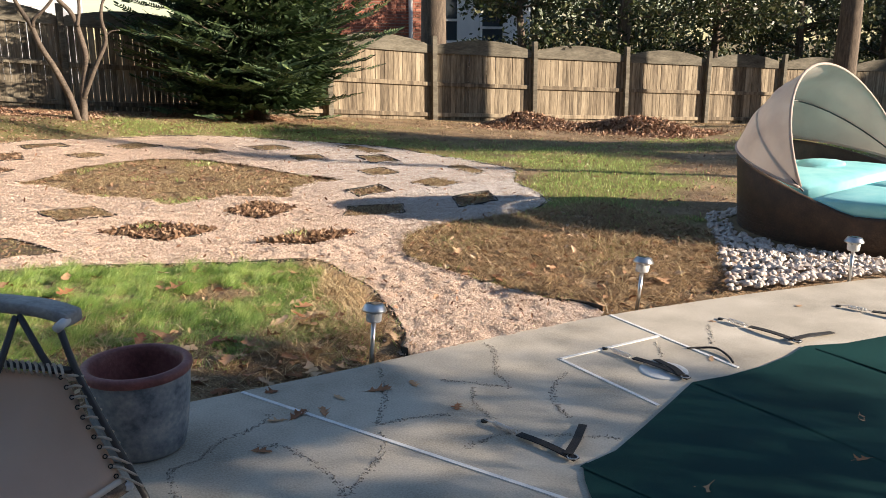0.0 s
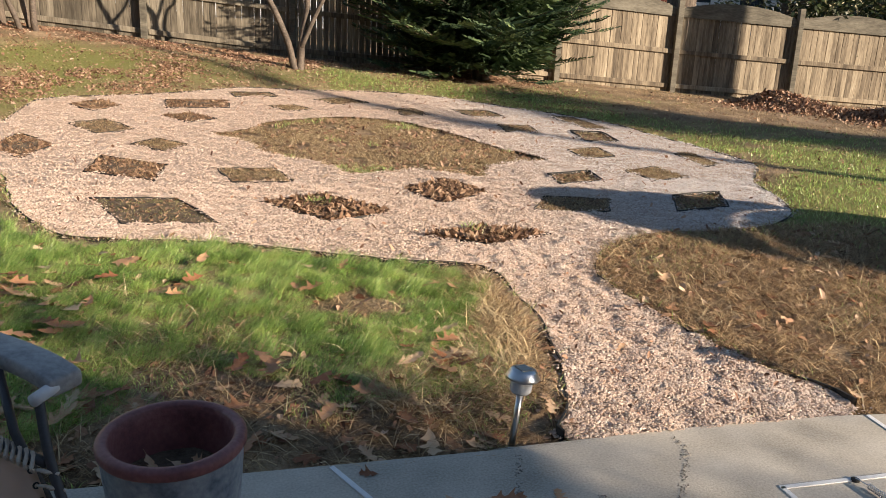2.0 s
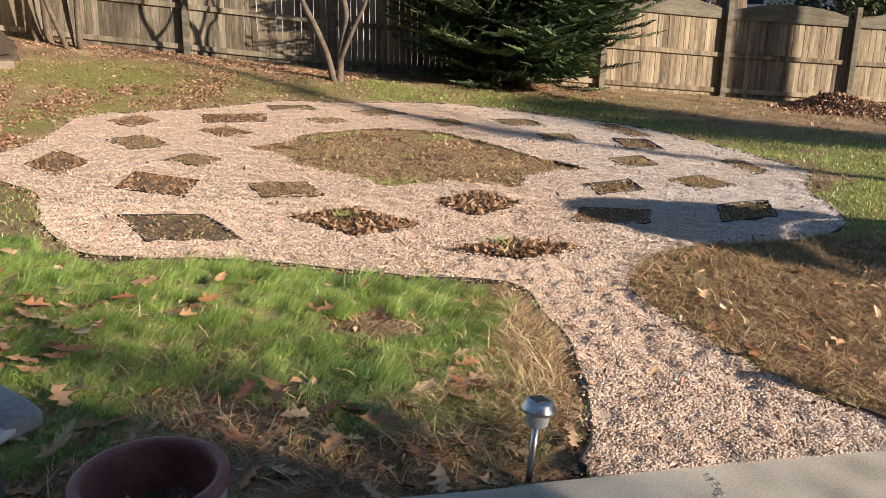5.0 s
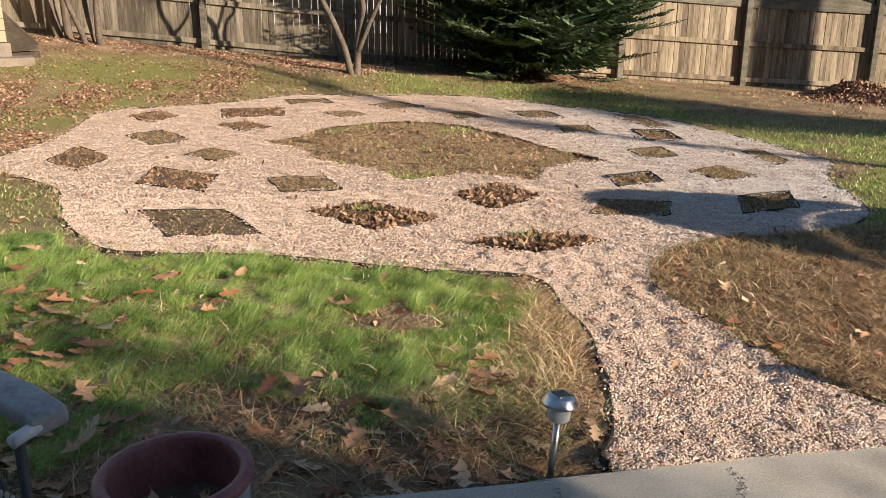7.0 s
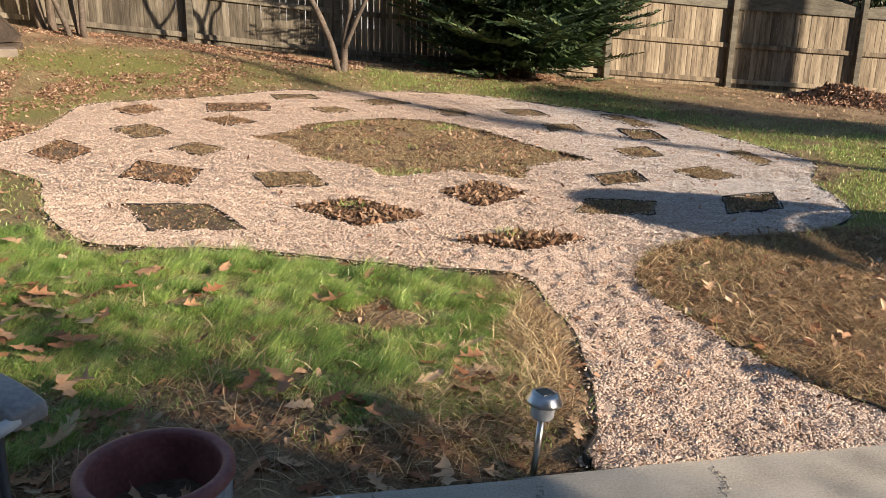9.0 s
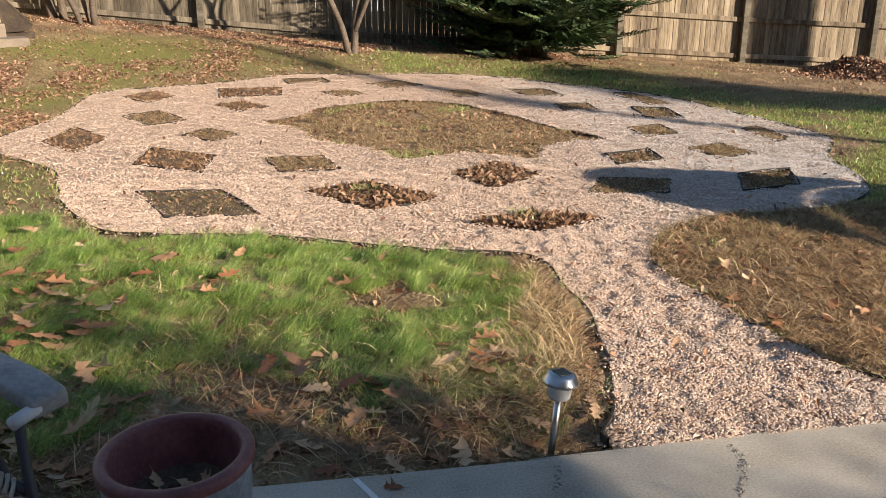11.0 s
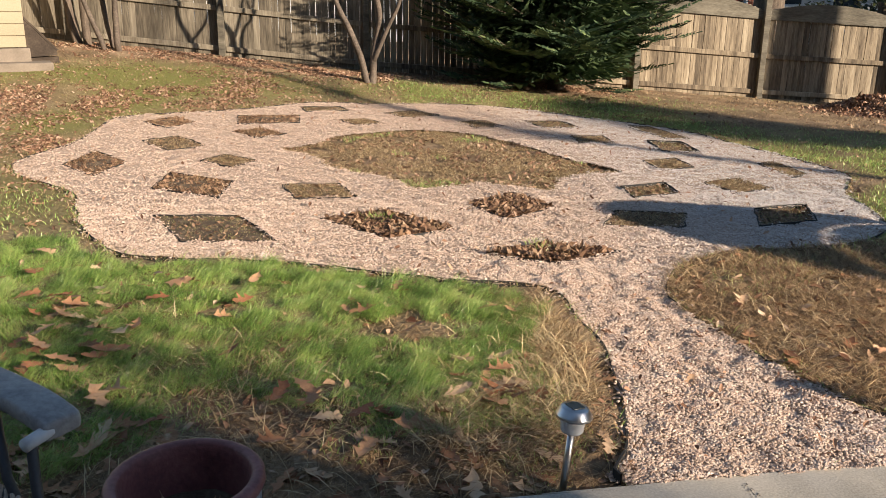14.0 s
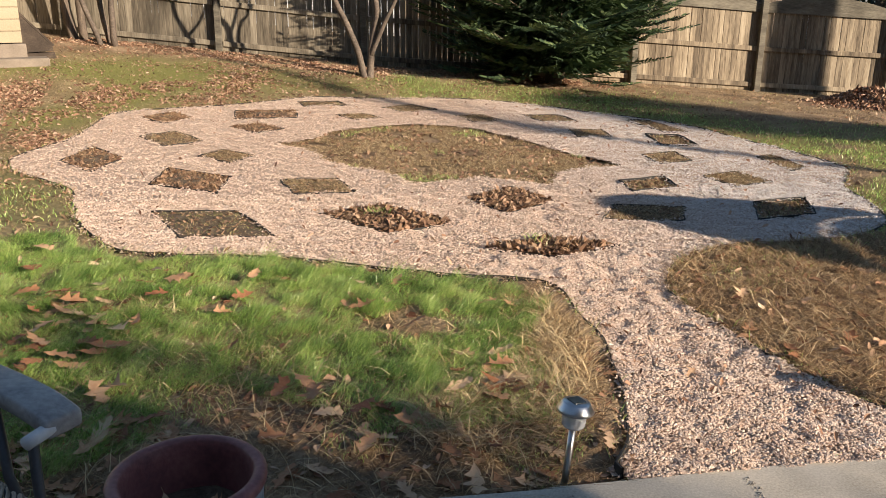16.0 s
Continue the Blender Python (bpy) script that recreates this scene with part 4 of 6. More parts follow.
def brick_house():
    e = thing("brick_house", pose(13.6, 26.0, -0.7, 0, 0, 4), "red brick house with white siding wing and windows", "house")
    wall = part("wall", boxes(((-2.0, 0.2, 2.7), (6.0, 0.3, 5.4))), M["mortar"], e, "red brick wall")
    me = bpy.data.meshes.new("brick")
    bm = bmesh.new()
    box(bm, (0, 0, 0), (0.29, 0.03, 0.088), bevel=0.004)
    bm.to_mesh(me)
    bm.free()
    me.materials.append(M["brick"])
    # the stretch of brickwork that stands clear of the trees
    count = 0
    V, F = [], []
    for r in range(48):
        for c in range(21):
            x, z = -4.9 + (c + 0.5 * (r % 2)) * 0.30, 0.06 + r * 0.1
            if -1.9 < x < 1.0 and 2.2 < z < 5.0 and count < 300:
                ob = new("brick", me)
                ob.parent = wall
                ob.location = (x, 0.045, z)
                count += 1
            else:
                i = len(V)
                for dx, dy, dz in ((-1, -1, -1), (1, -1, -1), (1, -1, 1), (-1, -1, 1), (-1, 1, -1), (1, 1, -1), (1, 1, 1), (-1, 1, 1)):
                    V.append((x + dx * 0.145, 0.045 + dy * 0.015, z + dz * 0.044))
                F += [(i, i + 1, i + 2, i + 3), (i, i + 4, i + 5, i + 1), (i + 3, i + 2, i + 6, i + 7), (i, i + 3, i + 7, i + 4), (i + 1, i + 5, i + 6, i + 2)]
    tagged(raw("brickwork", V, F, M["brick"], wall), kind="stuff")
    wing = part("wing", boxes(((3.2, 0.16, 2.7), (4.36, 0.26, 5.4))), M["paint"], e, "white lap-sided wing")
    for k in range(27):
        part("siding_board", boxes(((3.2, 0.1, 0.1 + k * 0.2), (4.4, 0.24, 0.194))), M["paint"], wing)
    part("roof", boxes(((-0.2, 0.1, 5.5), (11.4, 0.9, 0.16)), ((-0.2, 2.6, 6.7), (11.4, 5.4, 0.16), Matrix.Translation((0, 0, 0))), bevel=0.01), M["roof"], e)
    part("side", boxes(((-4.9, 3.4, 2.7), (0.25, 6.0, 5.4)), ((5.3, 3.4, 2.7), (0.25, 6.0, 5.4)), ((0, 6.4, 2.7), (10, 0.25, 5.4))), M["paint"], e)
    bm = bmesh.new()
    tube(bm, [(0.12, -0.03, 0.2), (0.12, -0.03, 5.3)], 0.075, 8)
    part("downspout", bm, M["paint"], e, "white downspout")
    window(e, 1.55, -0.06, 2.95, 0.95, 1.5)
    window(e, 3.6, -0.06, 2.7, 0.95, 1.5)


def white_house():
    e = thing("white_house", pose(-1.0, 27.5, 0.3, 0, 0, 0), "pale sided house beyond the fence", "house")
    wall = part("wall", boxes(((0, 0.06, 1.6), (8.9, 0.26, 3.2))), M["white_siding"], e)
    for k in range(16):
        part("siding_board", boxes(((0, 0.02, 0.1 + k * 0.2), (9.0, 0.24, 0.194))), M["white_siding"], wall)
    part("roof", boxes(((0, 0.6, 3.34), (9.8, 2.6, 0.18)), bevel=0.01), M["roof"], e)
    window(e, -1.2, -0.16, 1.9, 1.0, 1.3)
    window(e, 2.0, -0.16, 1.9, 1.0, 1.3)


def garden_shed():
    x, y = -3.22, 13.7
    e = thing("garden_shed", pose(x, y, gz(x, y), 0, 0, 21), "cream lap-sided shed on a block footing", "shed")
    part("footing", boxes(((-1.5, 1.25, 0.10), (3.06, 2.56, 0.30)), bevel=0.01), M["block"], e, "grey block footing")
    part("slab", boxes(((-1.42, 1.1, 0.0), (3.4, 2.9, 0.14)), bevel=0.012), M["block"], e, "low concrete slab")
    core = part("wall", boxes(((-1.5, 1.25, 1.4), (2.94, 2.44, 2.2))), M["siding"], e)
    for k in range(14):
        part("siding_board", boxes(((-1.5, 1.25, 0.34 + k * 0.16), (2.98, 2.48, 0.155)), bevel=0.006), M["siding"], core)
    part("roof", boxes(((-1.5, 1.25, 2.62), (3.5, 3.0, 0.10)), bevel=0.01), M["roof"], e)
    r = thing("shed_ramp", pose(x - 0.30, y + 0.35, gz(x, y), 0, 0, 25), "weathered wooden ramp, coloured dark for shade, leaning against the shed", "ramp")
    bm = bmesh.new()
    front, back = [[bm.verts.new((px, py, pz)) for px, pz in ((0.0, 0.12), (0.50, 0.14), (0.50, 0.20), (0.03, 0.74), (0.0, 0.74))] for py in (-0.42, 0.42)]
    bm.faces.new(front)
    bm.faces.new(back[::-1])
    for k in range(5):
        bm.faces.new((front[k], back[k], back[(k + 1) % 5], front[(k + 1) % 5]))
    part("side_panel", bm, M["shade_wood"], r, "boarded side coloured dark for shade")
    for k in range(5):
        part("deck_board", boxes(((0.0, 0.17 * k - 0.34, 0.0), (0.74, 0.16, 0.03), pose(0.27, 0, 0.49, 0, 49, 0)), bevel=0.004), M["shade_wood"], r)
    for sy in (-0.32, 0.3):
        part("sleeper", boxes(((0.28, sy, 0.07), (0.5, 0.10, 0.10)), bevel=0.008), M["shade_wood"], r)


def shade_house():
    """An unseen low house added behind the camera, so that its shade lies on the deck."""
    e = thing("house", pose(0.3, -3.3, 0), "unseen low brick house added to shade the pool deck", "house")
    part("wall", boxes(((-2.67, -0.15, 1.47), (17.15, 0.3, 2.94))), M["brick"], e)
    # rooflines follow the wanted edge of shade on lawn and deck
    for name, prof, y0, y1 in (("roof", [(5.9, 2.9), (5.9, 4.93), (4.0, 6.5), (-11.4, 3.07), (-11.4, 2.9)], 0.25, -6.0), ("porch_gable", [(8.16, 2.9), (8.16, 3.07), (5.92, 4.91), (5.92, 2.9)], 0.25, -0.15)):
        bm = bmesh.new()
        lo, hi = [bm.verts.new((x, y0, z)) for x, z in prof], [bm.verts.new((x, y1, z)) for x, z in prof]
        bm.faces.new(lo)
        bm.faces.new(hi[::-1])
        n = len(prof)
        for k in range(n):
            bm.faces.new((lo[k], hi[k], hi[(k + 1) % n], lo[(k + 1) % n]))
        part(name, bm, M["roof"], e)
    part("porch_eave", boxes(((7.12, 0.20, 3.0), (2.5, 0.40, 0.09)), bevel=0.01), M["paint"], e)
    part("door", boxes(((0.2, 0.02, 1.03), (0.95, 0.05, 2.05)), bevel=0.006), M["paint"], e)


build_fence()
forked_tree(1.54, 13.85)
bare_tree(-2.95, 15.5, [(-0.06, 0.05, (-0.16, 0), 0.075), (0.08, 0.05, (-0.10, 0), 0.07)], "bare dark-stemmed shrub beside the fence", 8, 3.2, mat="bark")
bare_tree(-2.45, 15.2, [(-0.08, 0, (-0.26, 0), 0.045), (0.12, 0, (0.02, 0), 0.055), (0.02, 0.2, (-0.06, 0), 0.05)], "bare crooked shrub beside the fence", 12, 3.0)
conifer(4.75, 14.85, 6.6, 2.4, 21)
for k, (tx, ty, th, tr) in enumerate(((12.6, 17.6, 5.5, 2.0), (15.6, 17.6, 6.2, 2.3), (18.8, 17.2, 6.4, 2.4), (22.2, 16.8, 6.6, 2.5), (25.6, 16.4, 6.6, 2.5), (29.5, 16.0, 6.6, 2.6), (17.0, 20.2, 8.0, 3.0), (24.0, 19.8, 8.0, 3.2), (31.0, 19.0, 8, 3.2))):
    leafy_tree(tx, ty, th, tr, 40 + k, leaves=11000 if k < 6 else 8000, base=-0.6, low=0.3, leaf=0.14)
big_trunk(9.75, 17.3, 0.33, 9, 61, "thick grey oak trunk behind the fence", -0.2)
big_trunk(15.3, 17.0, 0.16, 8, 62, "slim trunk behind the fence", -0.6)
big_trunk(19.4, 13.4, 0.30, 9, 63, "tall pale tree trunk in front of the fence", gz(19.4, 14))
# two unseen trees added behind the camera to dapple lawn and deck
bare_tree(10.0, -6.55, [(0, 0, (0.05, 0.1), 0.09), (0.1, 0.1, (-0.25, 0.2), 0.06)], "unseen tall bare tree added to streak the lawn with shade", 91, 6.0, mat="bark", twigs=12)
leafy_tree(12.5, -6.55, 5.8, 0.8, 101, trunk_r=0.06, leaves=950, base=0, low=3.8, leaf=0.10, label="unseen thin-leaved evergreen added to dapple deck and lawn")
# unseen trees off to the right, placed for their shadows on fence and yard
big_trunk(18.1, 8.2, 0.44, 11, 64, "unseen thick oak trunk added to shadow the fence", 0.0)
big_trunk(19.85, 10.27, 0.2, 9, 65, "unseen slim tree trunk added to shadow the fence", -0.2)
leafy_tree(19.5, -0.7, 7.0, 1.5, 97, leaves=13000, base=0, low=2.0, leaf=0.15, label="unseen broad evergreen tree added to shade the back strip")
leafy_tree(18.66, -1.04, 4.3, 1.0, 98, leaves=3500, base=0, low=1.8, leaf=0.13, label="unseen small evergreen tree added to shade the yard")
bare_tree(15.0, 0.64, [(0, 0, (-0.01, 0.01), 0.12)], "unseen tall bare tree added to shadow yard and fence", 94, 12.0, mat="bark", twigs=26)
rng_wood = random.Random(5)
V, F = [], []
for k in range(15000):
    c = Vector((rng_wood.uniform(14, 62), rng_wood.gauss(34, 0.8), rng_wood.uniform(-0.5, 9)))
    if noise.noise(c * 0.7) < -0.25:
        continue
    d = Vector((rng_wood.gauss(0, 1), rng_wood.gauss(0, 1), rng_wood.gauss(0, 1))).normalized() * rng_wood.uniform(0.2, 0.42)
    n = d.cross(Vector((rng_wood.gauss(0, 1), rng_wood.gauss(0, 1), rng_wood.gauss(0, 1)))).normalized() * 0.12
    i = len(V)
    V += [tuple(c - d), tuple(c + n), tuple(c + d), tuple(c - n)]
    F.append((i, i + 1, i + 2, i + 3))
# unseen woods added all round behind the camera to cut skylight on the fence
W, G = [], []
for k in range(20000):
    a = rng_wood.uniform(-3.3, 0.15)
    r = rng_wood.gauss(46, 1.5)
    # kept low towards the sun so that its light still passes
    tall = 9.5 + 13.0 * min(1.0, max(0.0, abs(a + 0.738) - 0.32) / 0.25)
    c = Vector((6 + r * math.cos(a), 4 + r * math.sin(a), tall * rng_wood.random()))
    if c.z > tall - 2 + 2.5 * noise.noise((a * 9, 0, 3)):
        continue
    d = Vector((rng_wood.gauss(0, 1), rng_wood.gauss(0, 1), rng_wood.gauss(0, 1))).normalized() * rng_wood.uniform(0.6, 1.1)
    n = d.cross(Vector((rng_wood.gauss(0, 1), rng_wood.gauss(0, 1), rng_wood.gauss(0, 1)))).normalized() * 0.55
    i = len(W)
    W += [tuple(c - d), tuple(c + n), tuple(c + d), tuple(c - n)]
    G.append((i, i + 1, i + 2, i + 3))
tagged(raw("far_woods", W, G, M["leaf"]), "unseen belt of dark evergreen woods added to block skylight", "woods", kind="stuff")
tagged(raw("far_woods", V, F, M["leaf"]), "dark mass of woods beyond the neighbours' gardens", "woods", kind="stuff")
# unseen shrubs added as a loose screen that half-shades the deck
for k, (tx, th) in enumerate(((6.4, 2.85), (7.05, 2.85), (7.7, 2.7))):
    leafy_tree(tx, -2.95, th, 0.5, 110 + k, trunk_r=0.04, leaves=5200, base=0, low=0.2, leaf=0.06, label="unseen loose evergreen shrub added to half-shade the deck")
brick_house()
white_house()
garden_shed()
shade_house()


# ---- things by the pool ----
def solar_lamp(x, y, lean, label):
    e = thing("solar_lamp", pose(x, y, gz(x, y), lean[0], lean[1], 20) @ Matrix.Diagonal((1, 1, 0.91, 1)), label, "garden light", "solar path lamps along the deck")
    bm = bmesh.new()
    tube(bm, [(0, 0, -0.04), (0, 0, 0.245)], 0.0125, 16)
    part("stake", bm, M["steel"], e, "brushed steel stake", True)
    bm = bmesh.new()
    lathe(bm, [(0.0, 0.236), (0.034, 0.236), (0.041, 0.246), (0.044, 0.302), (0.042, 0.304), (0.038, 0.25), (0.0, 0.244)], 28)
    part("lens", bm, M["lens"], e, "clear plastic lens", True)
    bm = bmesh.new()
    lathe(bm, [(0.0, 0.298), (0.044, 0.298), (0.063, 0.300), (0.066, 0.306), (0.064, 0.312), (0.050, 0.336), (0.046, 0.341), (0.0, 0.342)], 36)
    cap = part("cap", bm, M["steel"], e, "polished steel cap", True)
    part("solar_cell", boxes(((0, 0, 0.344), (0.05, 0.05, 0.004))), M["pane"], cap)
    bm = bmesh.new()
    lathe(bm, [(0.0, 0.244), (0.014, 0.244), (0.012, 0.282), (0.0, 0.286)], 14)
    part("bulb_holder", bm, M["white"], e)


def flower_pot(x, y):
    e = thing("flower_pot", pose(x, y, 0.0), "grey glazed clay pot with dark red rim", "plant pot")
    bm = bmesh.new()
    lathe(bm, [(0.0, 0.002), (0.158, 0.002), (0.170, 0.015), (0.183, 0.08), (0.196, 0.17), (0.204, 0.26), (0.208, 0.332)], 56)
    part("body", bm, M["glaze"], e, "mottled blue-grey glaze", True)
    bm = bmesh.new()
    lathe(bm, [(0.208, 0.332), (0.213, 0.335), (0.218, 0.343), (0.218, 0.360), (0.212, 0.368), (0.200, 0.372), (0.186, 0.370), (0.180, 0.362), (0.176, 0.33), (0.168, 0.22), (0.155, 0.16), (0.0, 0.15)], 56)
    part("rim", bm, M["clay"], e, "dark red clay rim and inside", True)
    bm = bmesh.new()
    rings = lathe(bm, [(0.0, 0.225), (0.05, 0.229), (0.10, 0.223), (0.168, 0.217)], 30)
    for v in bm.verts:
        v.co.z += 0.01 * noise.noise(v.co * 30)
    part("potting_soil", bm, M["soil"], e, "", True)


def sling_chair():
    e = thing("lounge_chair", Matrix.Identity(4), "tan sling lounge chair laced to a dark metal frame", "chair")
    tr, br = Vector((0.128, 2.735, 0.50)), Vector((0.262, 2.585, 0.155))
    tl, bl = Vector((-0.36, 3.20, 0.50)), Vector((-0.27, 2.17, 0.155))
    n = 14
    def at(u, v):
        top, bot = tr.lerp(tl, u), br.lerp(bl, u)
        p = top.lerp(bot, v)
        sag = 0.035 * math.sin(math.pi * u) * math.sin(math.pi * min(1, v))
        return p + Vector((0.0, sag, -sag * 0.8))
    bm = bmesh.new()
    g = [[bm.verts.new(at(0.03 + 0.97 * i / n, j / n)) for j in range(n + 1)] for i in range(n + 1)]
    for i in range(n):
        for j in range(n):
            bm.faces.new((g[i][j], g[i + 1][j], g[i + 1][j + 1], g[i][j + 1]))
    bmesh.ops.solidify(bm, geom=bm.faces[:], thickness=0.004)
    sling = part("sling", bm, M["sling"], e, "taut tan fabric sling", True)
    bm = bmesh.new()
    tube(bm, [at(0.03 + 0.97 * k / 12, 1.0) + Vector((0, 0, -0.004)) for k in range(13)], 0.012, 8)
    part("hem", bm, M["sling"], sling, "", True)
    bm = bmesh.new()
    band = []
    for k in range(19):
        p = at(0.02 + 0.98 * k / 18, 1.0)
        drop = 0.055 + 0.012 * noise.noise((k * 0.7, 3, 1))
        band.append([bm.verts.new(p + Vector(q)) for q in ((0.004, -0.008, -0.008), (0.012, -0.012, -0.5 * drop), (0.010, -0.004, -drop), (0.004, 0.006, -drop), (0.0, 0.004, -0.01))])
    for r0, r1 in zip(band, band[1:]):
        for j in range(5):
            bm.faces.new((r0[j], r0[(j + 1) % 5], r1[(j + 1) % 5], r1[j]))
    bm.faces.new(band[0])
    bm.faces.new(band[-1][::-1])
    bmesh.ops.recalc_face_normals(bm, faces=bm.faces[:])
    part("lower_band", bm, M["sling_trim"], sling, "worn brown lower band of the sling", True)
    # lacing along the top and the side
    side_bar = lambda v: Vector((0.150, 2.735, 0.52)).lerp(Vector((0.300, 2.575, 0.10)), v)
    for k in range(11):
        v = 0.03 + k * 0.093
        bm = bmesh.new()
        a, b = at(0.06, min(1, v)), side_bar(min(1, v + 0.035)) + Vector((0.012, 0, 0))
        mid = a.lerp(b, 0.5) + Vector((0.004, -0.016, 0.012))
        tube(bm, [a, a.lerp(mid, 0.6) + Vector((0, -0.004, 0.006)), mid, b], 0.0052, 6)
        part("lace", bm, M["cord"], sling)
        bm = bmesh.new()
        lathe(bm, [(0.005, 0.0), (0.009, 0.0), (0.009, 0.003), (0.005, 0.003)], 10)
        ob = part("eyelet", bm, M["edging"], sling)
        ob.matrix_local = look(a + Vector((0, -0.004, 0.004)), a + Vector((-0.3, -1.2, 0.9))) @ pose(0, 0, 0, 180, 0, 0)
    for k in range(24):
        u = 0.04 + k * 0.038
        a, c = at(u, 0.0) + Vector((0.004, -0.010, -0.006)), at(u + 0.02, 0.0) + Vector((0.01, 0.012, 0.014))
        bm = bmesh.new()
        tube(bm, spline([a, a + Vector((-0.004, -0.010, 0.016)), c + Vector((0, -0.012, 0.008)), c + Vector((-0.004, 0.0, 0.0165)), c + Vector((-0.008, 0.014, 0.004))], 3, False), 0.0055, 6)
        part("lace", bm, M["cord"], sling)
    bm = bmesh.new()
    tube(bm, [at(k / 10, 0.0) + Vector((0.01, 0.012, 0.014)) for k in range(11)], 0.013, 10)
    part("cross_bar", bm, M["tube"], e, "", True)
    leg = spline([(0.118, 2.835, 0.665), (0.150, 2.745, 0.52), (0.215, 2.655, 0.33), (0.290, 2.59, 0.13), (0.318, 2.565, 0.05), (0.312, 2.53, 0.018), (0.25, 2.44, 0.014), (0.10, 2.28, 0.014), (-0.2, 1.98, 0.014)], 5, False)
    bm = bmesh.new()
    tube(bm, leg, 0.0125, 12)
    part("leg", bm, M["tube"], e, "dark bent metal tube", True)
    bm = bmesh.new()
    tube(bm, [(0.005, 2.94, 0.68), (0.055, 2.83, 0.56), (0.14, 2.755, 0.38)], 0.012, 10)
    part("brace", bm, M["tube"], e, "", True)
    bm = bmesh.new()
    tube(bm, [(-0.005, 2.94, 0.68), (-0.08, 2.88, 0.52), (-0.2, 2.80, 0.33), (-0.35, 2.7, 0.02)], 0.012, 10)
    part("leg", bm, M["tube"], e, "", True)
    bm = bmesh.new()
    path = spline([(0.178, 2.878, 0.660), (0.155, 2.897, 0.672), (0.09, 2.95, 0.690), (-0.02, 3.04, 0.700), (-0.16, 3.16, 0.700), (-0.3, 3.28, 0.695)], 5, False)
    rows = []
    for k, p in enumerate(path):
        d = (path[min(k + 1, len(path) - 1)] - path[max(k - 1, 0)]).normalized()
        s = Vector((-d.y, d.x, 0)).normalized()
        w, h = (0.042 if k == 0 else 0.050), (0.017 if k == 0 else 0.023)
        rows.append([bm.verts.new(p + s * (w * math.copysign(abs(math.cos(2 * math.pi * j / 12)) ** 0.3, math.cos(2 * math.pi * j / 12))) + Vector((0, 0, h * math.copysign(abs(math.sin(2 * math.pi * j / 12)) ** 0.35, math.sin(2 * math.pi * j / 12))))) for j in range(12)])
    for r0, r1 in zip(rows, rows[1:]):
        for j in range(12):
            bm.faces.new((r0[j], r0[(j + 1) % 12], r1[(j + 1) % 12], r1[j]))
    bm.faces.new(rows[0][::-1])
    bm.faces.new(rows[-1])
    part("armrest", bm, M["arm"], e, "faded grey plastic armrest", True)
    bm = bmesh.new()
    tube(bm, [(0.150, 2.868, 0.660), (0.112, 2.805, 0.655)], 0.017, 14)
    part("end_cap", bm, M["white"], e, "white plastic end cap", True)
    part("clip", boxes(((0.262, 2.578, 0.125), (0.03, 0.05, 0.03)), bevel=0.006), M["white"], e, "white plastic clip")


def cover_strap(a, b, tail, back, label):
    """Anchor hook, spring and webbing that pull the cover tight."""
    a, b = Vector((*a, 0)), Vector((*b, 0))
    d = (b - a)
    L = d.length
    e = thing("cover_strap", pose(a.x, a.y, 0.0, 0, 0, math.degrees(math.atan2(d.y, d.x))), label, "strap", "anchor straps of the pool cover")
    bm = bmesh.new()
    lathe(bm, [(0.0, 0.001), (0.016, 0.001), (0.016, 0.008), (0.0, 0.009)], 14)
    part("anchor", bm, M["edging"], e)
    bm = bmesh.new()
    turns, n = 13, 130
    tube(bm, [(0.0, 0, 0.012), (0.05, 0, 0.016)] + [(0.06 + 0.11 * k / n, 0.010 * math.cos(2 * math.pi * turns * k / n), 0.016 + 0.010 * math.sin(2 * math.pi * turns * k / n)) for k in range(n + 1)] + [(0.19, 0, 0.016)], 0.0022, 5)
    part("spring", bm, M["steel"], e, "coiled steel spring")
    bm = bmesh.new()
    m = 8
    rows = []
    for k in range(m + 1):
        x = 0.20 + (L - 0.20) * k / m
        z = 0.012 + 0.008 * math.sin(math.pi * k / m)
        rows.append([bm.verts.new((x, s * 0.019, z + q)) for s, q in ((-1, 0), (1, 0), (1, 0.005), (-1, 0.005))])
    for r0, r1 in zip(rows, rows[1:]):
        for j in range(4):
            bm.faces.new((r0[j], r0[(j + 1) % 4], r1[(j + 1) % 4], r1[j]))
    bm.faces.new(rows[0][::-1])
    bm.faces.new(rows[-1])
    part("webbing", bm, M["strap"], e, "black nylon webbing")
    bm = bmesh.new()
    p = [Vector((L - 0.04, -0.005, 0.022)), Vector((L - 0.04 - (back - 0.04) * 0.35, tail * 0.40, 0.022)), Vector((L - 0.04 - (back - 0.04) * 0.7, tail * 0.72, 0.013)), Vector((L - back, tail, 0.006))]
    rows = []
    for k, q in enumerate(spline(p, 4, False)):
        t = Vector((tail, back - 0.04, 0)).normalized()
        rows.append([bm.verts.new(q + t * s * 0.018 + Vector((0, 0, z))) for s, z in ((-1, 0), (1, 0), (1, 0.004), (-1, 0.004))])
    for r0, r1 in zip(rows, rows[1:]):
        for j in range(4):
            bm.faces.new((r0[j], r0[(j + 1) % 4], r1[(j + 1) % 4], r1[j]))
    part("loose_end", bm, M["strap"], e)
    bm = bmesh.new()
    tube(bm, [(L - 0.02 + 0.022 * math.cos(t * 0.5236), 0.022 * math.sin(t * 0.5236), 0.02) for t in range(13)], 0.003, 6)
    part("ring", bm, M["steel"], e, "steel buckle ring")


